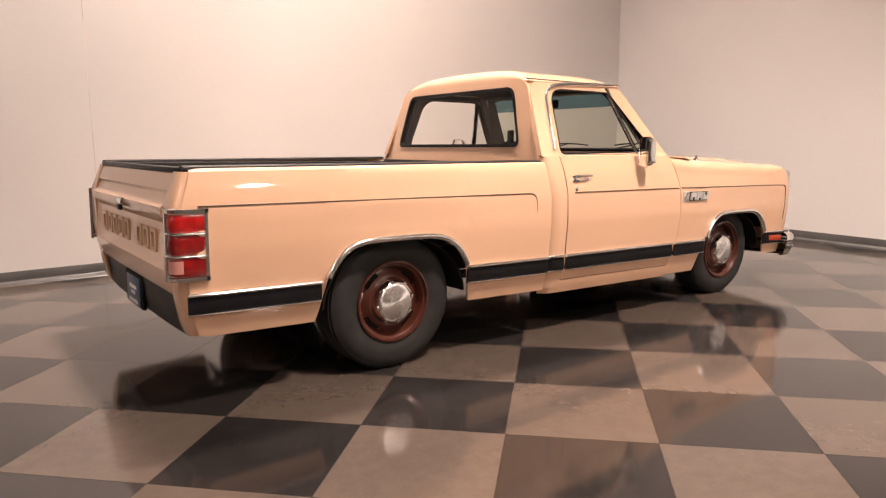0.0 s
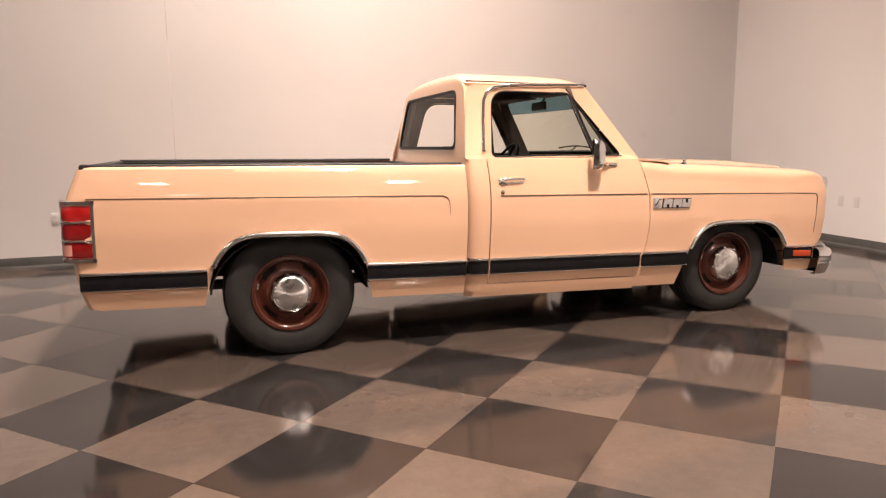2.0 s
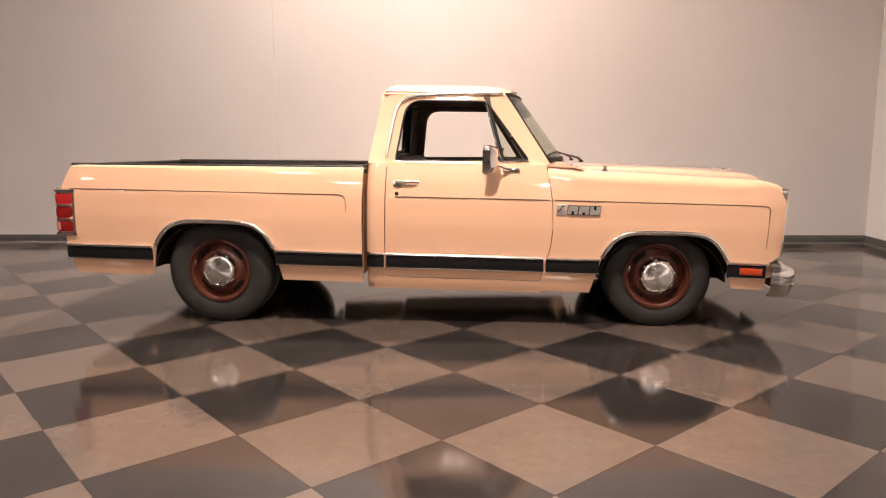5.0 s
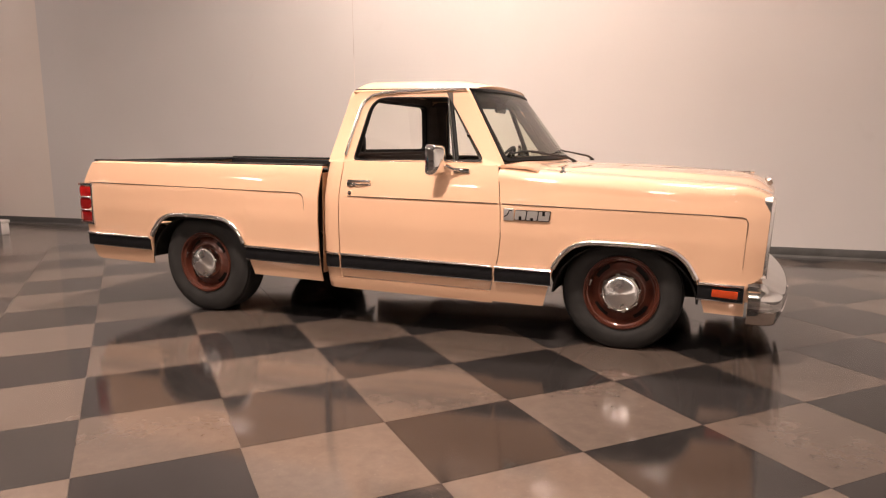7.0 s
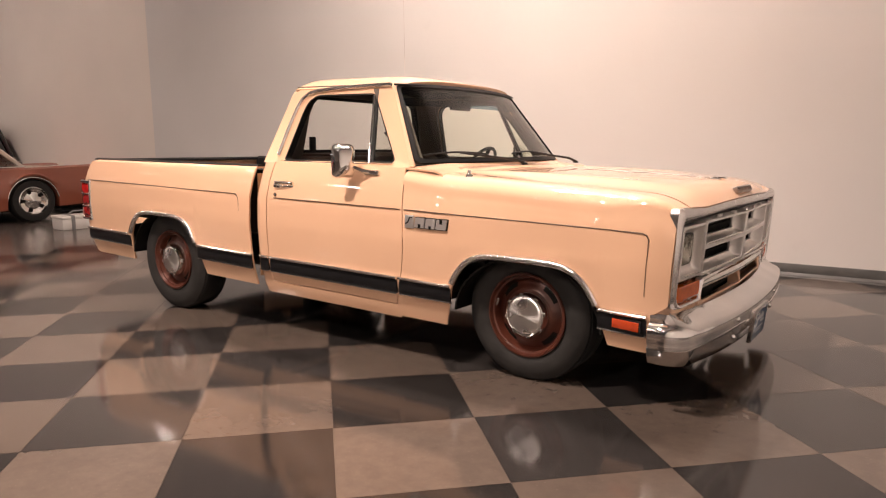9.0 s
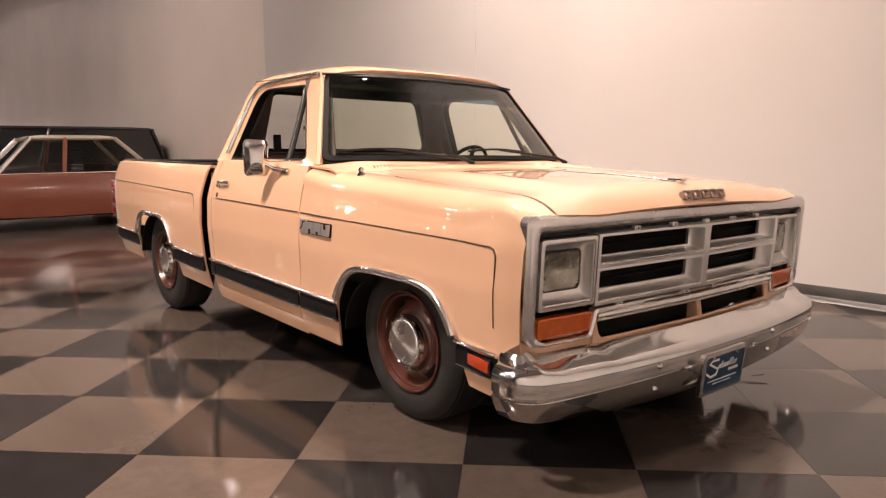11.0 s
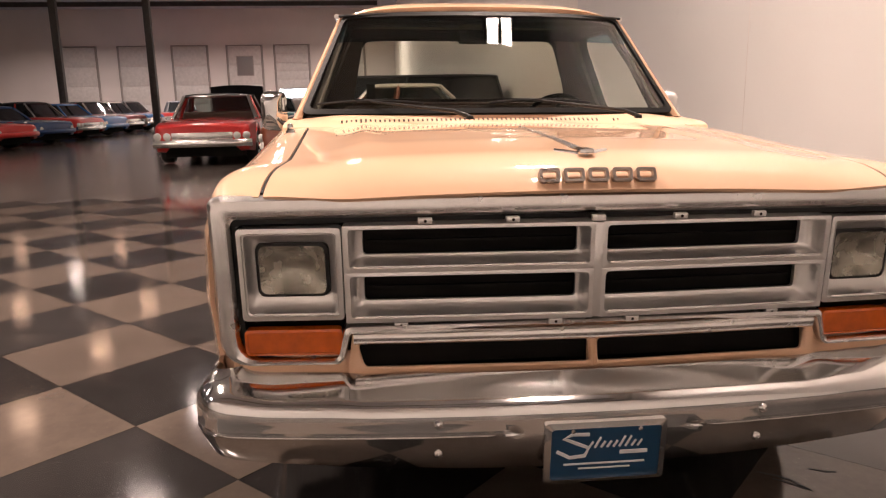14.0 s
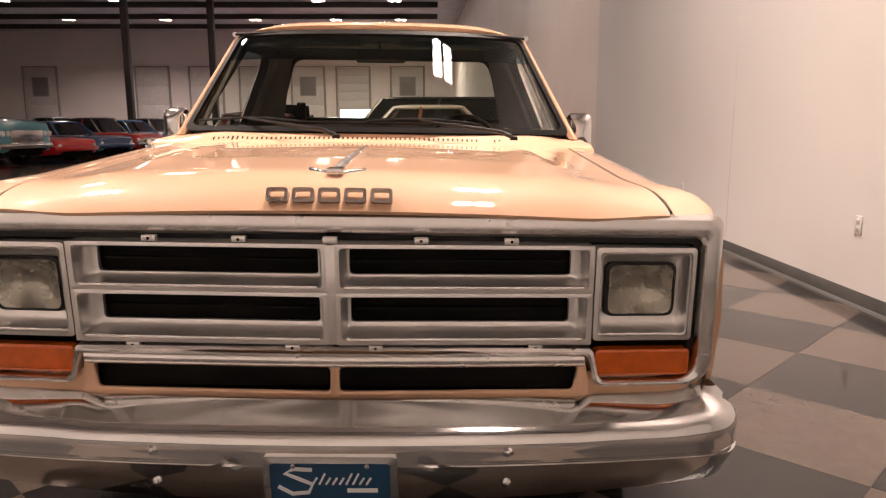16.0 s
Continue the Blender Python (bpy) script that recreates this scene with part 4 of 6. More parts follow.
for s in (-1, 1):
    rows = []
    for z in steps(0.30, 1.532, 26):
        h = half(-0.4, z) if z < 1.06 else tumble(z)
        xb = on_back(0.88, max(z, 1.0), 0)[0] if z > 1.0 else -0.45
        hb = 0.945 - (0.225 * (z - 1.0) / 0.53 if z > 1.0 else 0)
        xb = on_back(hb, max(z, 1.0), 0)[0]
        xq = -0.428 + (xb - 0.004 + 0.428) * smooth01((z - 0.98) / 0.08)
        h = half(-0.30, z) if z < 1.06 else tumble(z)
        inset = [(x, 0.07 * (1 - math.sqrt(1 - min(max(-0.345 - x, 0) / 0.083, 1.0) ** 2))) for x in (-0.345, -0.37, -0.39, -0.405, -0.416, -0.424, -0.428)]
        rows.append([(-0.30 + (0.0 if z < 1.08 else 0.05), s * (h - 0.0015), z)] + [(x + xq + 0.428, s * (h - 0.002 - d), z) for x, d in inset] + [(xq + 0.004, s * (hb - 0.075), z)])
    part("cab_quarter", sheet(rows, 0.012), M_PAINT, truck, "rounded tan cab corner")
# Tan cab back made near-black: the gap's shade put into its colour.
part("cab_rear_lower", box(-0.392, -0.382, -0.95, 0.95, 0.35, 1.02), M_CHASSIS, truck)
part("small_screen", box(-0.365, -0.35, -0.60, -0.545, 1.135, 1.235, bevel=0.004), M_BLACK, truck, "small black device on the rear shelf")

# cowl with air slots
rows = []
for y in steps(-0.972, 0.972, 36):
    x0 = 0.893 - 0.150 * abs(y / 0.912) ** 2.4
    z0, z1 = 1.104 - 0.022 * smooth01((abs(y) - 0.70) / 0.25), hood_z(0.97, y) + 0.002
    rows.append([(x0, y, z0), (x0 + 0.012, y, z0 - 0.003), (0.91, y, 0.5 * (z0 + z1)), (0.955, y, z1), (0.968, y, z1 - 0.004), (0.985, y, z1 - 0.03)])
cowl = part("cowl", sheet(rows, 0.01), M_PAINT, truck, "tan cowl with a row of air slots")
for k in range(58):
    y = -0.715 + 0.0213 * k + (0.06 if k > 55 else 0)
    z0, z1 = 1.104, hood_z(0.97, y) + 0.002
    f0, f1 = 0.5 * (z0 + z1), z1
    sl = bmesh.new()
    add_grid(sl, [[(0.916, y + d, f0 + 0.0012), (0.945, y + d, f1 + 0.0016)] for d in (-0.0038, 0.0038)])
    bmesh.ops.solidify(sl, geom=sl.faces[:], thickness=0.004)
    part("air_slot", sl, M_BLACK, cowl)

# hood
hood = part("hood", sheet([[(x, y, hood_z(x, y)) for y in steps(-0.854, 0.854, 44)] for x in steps(0.972, 1.98, 26) + [2.0, 2.02, 2.04, 2.06, 2.08, 2.10, 2.12, 2.14, 2.16, 2.18, 2.197, 2.206]], 0.012), M_PAINT, truck, "tan hood with a raised centre")
for s in (-1, 1):
    part("hood_gap", sweep([(x, s * 0.860, hood_z(x, 0.860) - 0.003) for x in steps(0.99, 2.19, 24)], (0, 0, 1), 0.007, 0.002), M_SEAL, hood, "dark gap between hood and fender")
orn = part("hood_ornament", sweep([(x, 0, hood_z(x, 0) + 0.001) for x in steps(1.33, 2.06, 10)], (0, 0, 1), 0.034, 0.006, taper=[0.4 + 0.6 * i / 10 for i in range(11)]), M_ALU, hood, "chrome hood ornament spear")
part("ornament_head", box(2.035, 2.095, -0.022, 0.022, hood_z(2.065, 0) - 0.002, hood_z(2.065, 0) + 0.014, bevel=0.005), M_CHROME, orn)
part("ornament_wing", sweep([(2.08 - 0.6 * abs(y), y, hood_z(2.08 - 0.6 * abs(y), y)) for y in steps(-0.075, 0.075, 8)], (0, 0, 1), 0.012, 0.006), M_CHROME, orn)
for k in range(5):
    yc = -0.128 + 0.064 * k
    a = round_poly([(-0.027, -0.017), (0.027, -0.017), (0.027, 0.019), (-0.027, 0.019)], 0.009, 4)
    b = round_poly([(-0.0185, -0.0095), (0.0185, -0.0095), (0.0185, 0.0115), (-0.0185, 0.0115)], 0.006, 4)

    def on_nose(u, v, d, yc=yc):
        xx = 2.183 - v * 0.45
        return (xx + d * 0.8, yc + u, hood_z(2.172, yc + u) + v * 0.9 + 0.002 + d * 0.4)
    part("nose_block", ring([(a, -0.012), (a, 0.012), (b, 0.012), (b, -0.002)], on_nose), M_BADGE, hood, "bright metal block on the hood nose")
part("aerial_base", lathe([(0.0, 0.040), (0.010, 0.038), (0.013, 0.030), (0.012, 0.020), (0.018, 0.012), (0.021, 0.0)], (1.11, -0.925, fender_top(1.11) - 0.006), "z", 16), M_CHROME, truck, "small chrome aerial base on the fender")

# wipers
for y0, y1 in ((-0.155, -0.80), (0.61, -0.02)):
    piv = Vector((1.035, y0, 1.100))
    mid = Vector(shield((y0 * 0.35 + y1 * 0.65) / 0.88, 0.09, 0.024))
    wp = part("wiper", tube([piv, piv.lerp(mid, 0.15) + Vector((0, 0, 0.014)), mid], [0.010, 0.008, 0.005], 8), M_BLACK, truck, "black wiper arm and blade")
    part("pivot_cap", lathe([(0, 0.018), (0.016, 0.014), (0.018, 0.0)], (piv.x, piv.y, piv.z - 0.01), "z", 14), M_BLACK, wp)
    ya, yb2 = y1 - 0.02, y1 + 0.46
    part("blade", tube([shield(y / 0.88, 0.085 + 0.03 * math.sin(math.pi * (y - ya) / (yb2 - ya)), 0.012) for y in steps(ya, yb2, 10)], 0.006, 6), M_BLACK, wp)

# ---- front end ----
FX = 2.205


def face(u, v, d):
    return (FX + d, u, v)


fo = round_poly([(-0.996, 0.520), (-0.672, 0.520), (-0.650, 0.604), (0.650, 0.604), (0.672, 0.520), (0.996, 0.520), (0.996, 0.964), (-0.996, 0.964)], [0.07, 0.02, 0.02, 0.02, 0.02, 0.07, 0.035, 0.035], 5)
fi = round_poly([(-0.944, 0.536), (-0.690, 0.536), (-0.668, 0.624), (0.668, 0.624), (0.690, 0.536), (0.944, 0.536), (0.944, 0.906), (-0.944, 0.906)], [0.06, 0.015, 0.015, 0.015, 0.015, 0.06, 0.025, 0.025], 5)
fm = [a.lerp(b, 0.5) for a, b in zip(fo, fi)]
surround = part("grille_surround", ring([(fo, -0.06), (fo, 0.004), ([a.lerp(b, 0.2) for a, b in zip(fo, fi)], 0.018), (fm, 0.022), ([a.lerp(b, 0.85) for a, b in zip(fo, fi)], 0.016), (fi, 0.004), (fi, -0.06)], face), M_ALU, truck, "bright metal grille surround")
part("grille_backing", box(FX - 0.085, FX - 0.07, -0.95, 0.95, 0.50, 0.93), M_CHASSIS, truck)
part("backing_plate", ring([(fi, -0.012), (round_poly([(-0.93, 0.548), (-0.66, 0.60), (-0.655, 0.632), (0.655, 0.632), (0.66, 0.60), (0.93, 0.548), (0.93, 0.89), (-0.93, 0.89)], 0.02, 5), -0.012), (round_poly([(-0.93, 0.548), (-0.66, 0.60), (-0.655, 0.632), (0.655, 0.632), (0.66, 0.60), (0.93, 0.548), (0.93, 0.89), (-0.93, 0.89)], 0.02, 5), -0.03), (fi, -0.03)], face), M_BLACK, surround)


def scoop(front, back, d0, d1, n=6):
    """Loops of a hollow that curves from its front lip in to the opening behind."""
    out = []
    for k in range(n + 1):
        a = math.pi / 2 * (1 - k / n)
        f = math.sin(a)
        out.append(([q.lerp(p, f) for p, q in zip(front, back)], d1 + (d0 - d1) * (1 - math.cos(a))))
    return out


grille = part("grille", box(FX - 0.03, FX + 0.0098, -0.013, 0.013, 0.632, 0.884, bevel=0.001), M_SILVER, truck, "silver four-opening grille")
for s in (-1, 1):
    for z0, z1, a, b in ((0.764, 0.886, 0.798, 0.866), (0.630, 0.764, 0.673, 0.740)):
        lo = round_poly([(0.010, z0), (0.662, z0), (0.662, z1), (0.010, z1)], 0.004, 4)
        l1 = round_poly([(0.012, z0 + 0.002), (0.660, z0 + 0.002), (0.660, z1 - 0.002), (0.012, z1 - 0.002)], 0.004, 4)
        l2 = round_poly([(0.022, z0 + 0.012), (0.648, z0 + 0.012), (0.648, z1 - 0.009), (0.022, z1 - 0.009)], 0.012, 4)
        l2b = round_poly([(0.024, z0 + 0.015), (0.646, z0 + 0.015), (0.646, z1 - 0.011), (0.024, z1 - 0.011)], 0.012, 4)
        l3 = round_poly([(0.040, a), (0.616, a), (0.616, b), (0.040, b)], 0.012, 4)
        cell = part("grille_cell", ring([(lo, -0.05), (lo, 0.0095), (l1, 0.010), (l2, 0.010), (l2b, 0.005)] + scoop(l2b, l3, 0.005, -0.052)[1:] + [(l3, -0.064)], lambda u, v, d: (FX + d, s * u, v)), M_SILVER, grille)
        # Bright strip laid on as the highlight along the cell's lower lip.
        part("bright_lip", sweep([(FX + 0.0065, s * y, z0 + 0.0165) for y in steps(0.034, 0.637, 8)], (0.6, 0, 1), 0.005, 0.002), M_BRIGHT, cell, "polished strip standing in for the edge's highlight")
        part("slat", box(FX - 0.078, FX - 0.06, min(s * 0.05, s * 0.605), max(s * 0.05, s * 0.605), (a + b) / 2 - 0.0025, (a + b) / 2 + 0.0025), M_CHASSIS, cell)
    for y, z0, z1 in ((0.225, 0.887, 0.902), (0.45, 0.887, 0.902), (0.106, 0.612, 0.627), (0.518, 0.612, 0.627)):
        clip = part("clip", box(FX - 0.014, FX + 0.003, s * y - 0.018, s * y + 0.018, z0, z1, bevel=0.002), M_SILVER, grille)
        part("clip_hole", lathe([(0.0, 0.0), (0.004, 0.0)], (FX + 0.0045, s * y, (z0 + z1) / 2), "x", 10), M_CHASSIS, clip, "dark clip hole")
    # headlamp
    ho = round_poly([(0.666, 0.640), (0.930, 0.640), (0.930, 0.882), (0.666, 0.882)], 0.012, 5)
    h2 = round_poly([(0.677, 0.651), (0.919, 0.651), (0.919, 0.871), (0.677, 0.871)], 0.014, 5)
    h3 = round_poly([(0.702, 0.693), (0.895, 0.693), (0.895, 0.838), (0.702, 0.838)], 0.022, 5)
    hg = round_poly([(0.680, 0.654), (0.916, 0.654), (0.916, 0.868), (0.680, 0.868)], 0.014, 5)
    hs = round_poly([(0.683, 0.657), (0.913, 0.657), (0.913, 0.865), (0.683, 0.865)], 0.014, 5)
    hl = part("headlamp", ring([(ho, -0.04), (ho, 0.008), (h2, 0.010), (h2, -0.002), (hg, -0.002), (hg, 0.008)] + scoop(hs, h3, 0.006, -0.038) + [(h3, -0.06)], lambda u, v, d: (FX + d, s * u, v)), M_SILVER, truck, "rectangular headlamp in a silver bezel")
    # Added strip that draws the highlight on the bezel's lower edge.
    part("bright_lip", sweep([(FX + 0.0075, s * y, 0.6585) for y in steps(0.696, 0.900, 5)], (0.6, 0, 1), 0.005, 0.002), M_BRIGHT, hl, "polished strip standing in for the edge's highlight")
    h4 = round_poly([(0.704, 0.694), (0.893, 0.694), (0.893, 0.837), (0.704, 0.837)], 0.024, 5)
    h5 = round_poly([(0.712, 0.701), (0.885, 0.701), (0.885, 0.830), (0.712, 0.830)], 0.022, 5)
    part("retainer", ring([(h4, -0.05), (h4, -0.030), (h5, -0.026), (h5, -0.05)], lambda u, v, d: (FX + d, s * u, v)), M_BLACK, hl)
    part("reflector", sheet([[(FX - 0.030 - 0.035 * (1 - (2 * i / 10 - 1) ** 2) * (1 - (2 * j / 8 - 1) ** 2), s * (0.712 + 0.173 * i / 10), 0.700 + 0.131 * j / 8) for j in range(9)] for i in range(11)]), M_HLAMP, hl, "silvered reflector")
    part("lens", sheet([[(FX - 0.020 + 0.00022 * math.sin(u * 330) * (1 if 0.2 < j / 8 < 0.9 else 0) + 0.006 * math.sin(math.pi * (u - 0.712) / 0.173), s * u, 0.700 + 0.131 * j / 8) for j in range(9)] for u in steps(0.712, 0.885, 60)]), M_LENS, hl, "clear ribbed lens")
    # turn signal
    sg = part("turn_signal", plate(round_poly([(0.674, 0.545), (0.930, 0.545), (0.930, 0.616), (0.674, 0.616)], 0.014, 4), lambda u, v, d: (FX + d, s * u, v), -0.02, 0.010), M_AMBER, truck, "amber turn signal lens")
    si = round_poly([(0.682, 0.552), (0.922, 0.552), (0.922, 0.609), (0.682, 0.609)], 0.010, 4)
    part("lens_border", ring([(round_poly([(0.674, 0.545), (0.930, 0.545), (0.930, 0.616), (0.674, 0.616)], 0.014, 4), 0.0095), (si, 0.0125), (si, 0.009)], lambda u, v, d: (FX + d, s * u, v)), M_AMBER, sg)
part("clip", box(FX - 0.014, FX + 0.003, -0.018, 0.018, 0.887, 0.902, bevel=0.002), M_SILVER, grille)
# lower valance with two long slots
for s in (-1, 1):
    a = round_poly([(-0.002, 0.485), (0.665, 0.485), (0.648, 0.600), (-0.002, 0.600)], 0.004, 4)
    b = round_poly([(0.012, 0.506), (0.618, 0.508), (0.634, 0.566), (0.012, 0.566)], 0.012, 4)
    part("valance", ring([(a, -0.05), (a, 0.002), ([p.lerp(q, 0.75) for p, q in zip(a, b)], 0.001), (b, -0.004), (b, -0.012)], lambda u, v, d: (FX + d, s * u, v)), M_PAINT, truck, "tan lower valance with a long air slot")
    part("corner_pan", sheet([[(FX - 0.012 - dx, s * y, z) for z in steps(0.40, 0.545, 3)] for dx, y in ((0.0, 0.655), (0.0, 0.80), (0.004, 0.92), (0.016, 0.962), (0.042, 0.992), (0.085, 1.022), (0.12, 1.034))], 0.008), M_PAINT, truck)
    part("nose_fillet", sheet([[(FX - 0.03 - dx, s * y, z) for z in steps(0.50, 0.60, 2)] for dx, y in ((0.0, 0.93), (0.006, 0.975), (0.03, 1.0), (0.07, 1.03))], 0.006), M_PAINT, truck)
part("valance_trim", sweep([(FX + 0.002, y, 0.587) for y in steps(-0.645, 0.645, 6)], (1, 0, -0.25), 0.036, 0.016), M_ALU, surround)
part("slot_backing", box(FX - 0.07, FX - 0.06, -0.64, 0.64, 0.49, 0.58), M_CHASSIS, truck)
part("splash_pan", box(FX - 0.04, FX - 0.01, -0.66, 0.66, 0.40, 0.487, bevel=0.004), M_PAINT, truck, "tan pan behind the bumper")

# front bumper
def bumper_rows():
    sec = [(-0.128, 0.474), (-0.120, 0.492), (-0.076, 0.474), (-0.036, 0.456), (-0.014, 0.446), (-0.001, 0.435), (0.004, 0.420), (0.003, 0.400), (0.004, 0.381), (-0.005, 0.3775), (-0.005, 0.3685), (0.004, 0.365), (-0.003, 0.345), (-0.028, 0.262), (-0.042, 0.250), (-0.060, 0.256)]
    plan = []
    for y in steps(-0.96, 0.96, 64):
        plan.append((2.345 - 0.045 * (abs(y) / 0.95) ** 2.4, y, math.atan2(0.045 * 2.4 * abs(y) ** 1.4 / 0.95 ** 2.4, 1) * (1 if y > 0 else -1)))
    def wrap_end(sg):
        out = []
        x0, y0, a0 = plan[-1]
        r = 0.125
        a0 = abs(a0)
        cx, cy = x0 - r * math.cos(a0), y0 - r * math.sin(a0)
        for a in steps(a0 + 0.12, 1.52, 8):
            out.append((cx + r * math.cos(a), sg * (cy + r * math.sin(a)), sg * a))
        xe, ye, *_ = out[-1]
        for d in (0.015, 0.035, 0.055):
            out.append((xe - d, ye + sg * 0.1 * d, sg * 1.50))
        return out
    right, left = wrap_end(-1), wrap_end(1)
    path = right[::-1] + plan + left
    rows = []
    for x, y, a in path:
        end = smooth01((abs(a) - 0.5) / 0.9)
        pad = 0.004 * smooth01((abs(y) - 0.62) / 0.08) + 0.014 * smooth01((abs(y) - 0.86) / 0.16)  # the shelf steps up under the signals
        row = []
        for d, z in sec:
            dd = d * (1 - 0.55 * end) if d < -0.04 and z > 0.45 else d
            if abs(z - 0.373) < 0.006:
                dd = 0.004 - 0.009 * smooth01((abs(y) - 0.232) / 0.03)
            zz = z + (0.036 * min(abs(y) / 1.06, 1) ** 2 * (0.35 - z) / 0.1 if z < 0.35 else pad * smooth01((z - 0.405) / 0.04))
            row.append((x + dd * math.cos(a), y + dd * math.sin(a), zz))
        rows.append(row)
    return rows


bumper = part("front_bumper", sheet(bumper_rows(), 0.006), M_BUMPER, truck, "chrome front bumper with a long crease", sharp=50)
for s in (-1, 1):
    for z in (0.402, 0.312):
        part("bolt", lathe([(0.0, 0.014), (0.008, 0.012), (0.013, 0.006), (0.015, -0.004)], (2.345 - 0.045 * (0.437 / 0.88) ** 2.4 + (0.0 if z > 0.35 else -0.016), s * 0.437, z), "x", 14), M_CHROME, bumper)
    part("bracket", box(2.05, 2.24, s * 0.45 - 0.03, s * 0.45 + 0.03, 0.36, 0.44), M_CHASSIS, truck)
pl = part("number_plate", plate(round_poly([(-0.1525, 0.228), (0.1525, 0.228), (0.1525, 0.385), (-0.1525, 0.385)], 0.008, 3), lambda u, v, d: (2.352 - 0.10 * (0.385 - v) + d, u, v), -0.004, 0.002), M_PLATE, truck, "blue dealer plate with white script strokes in a chrome frame")
po = round_poly([(-0.164, 0.222), (0.164, 0.222), (0.164, 0.398), (-0.164, 0.398)], 0.012, 3)
pi_ = round_poly([(-0.147, 0.233), (0.147, 0.233), (0.147, 0.382), (-0.147, 0.382)], 0.010, 3)
part("plate_frame", ring([(po, -0.012), (po, 0.004), (pi_, 0.008), (pi_, -0.004)], lambda u, v, d: (2.352 - 0.10 * (0.385 - v) + d, u, v)), M_CHROME, pl, "chrome plate frame")


def on_plate(u, v, d=0.003):
    return (2.352 - 0.10 * (0.385 - v) + d, u, v)


part("script_stroke", sweep([on_plate(u, v) for u, v in ((-0.045, 0.362), (-0.09, 0.364), (-0.112, 0.352), (-0.08, 0.338), (-0.045, 0.322), (-0.055, 0.300), (-0.095, 0.296), (-0.13, 0.316))], (1, 0, 0.1), 0.010, 0.001), M_WHITE, pl)
for k in range(9):
    u = -0.045 + 0.0165 * k
    hgt = 0.030 if k in (1, 5, 6) else 0.018
    part("script_stroke", sweep([on_plate(u, 0.322), on_plate(u + 0.006 + hgt * 0.3, 0.322 + hgt)], (1, 0, 0.1), 0.0055, 0.001), M_WHITE, pl)
part("print_bar", sweep([on_plate(0.04, 0.306), on_plate(0.115, 0.306)], (1, 0, 0.1), 0.011, 0.001), M_WHITE, pl)
part("print_bar", sweep([on_plate(-0.11, 0.276), on_plate(0.11, 0.276)], (1, 0, 0.1), 0.005, 0.001), M_WHITE, pl)
part("print_bar", sweep([on_plate(-0.07, 0.262), on_plate(0.07, 0.262)], (1, 0, 0.1), 0.004, 0.001), M_WHITE, pl)
for u in (-0.09, 0.09):
    part("screw", lathe([(0, 0.005), (0.006, 0.004), (0.007, 0)], on_plate(u, 0.374), "x", 10), M_CHROME, pl)

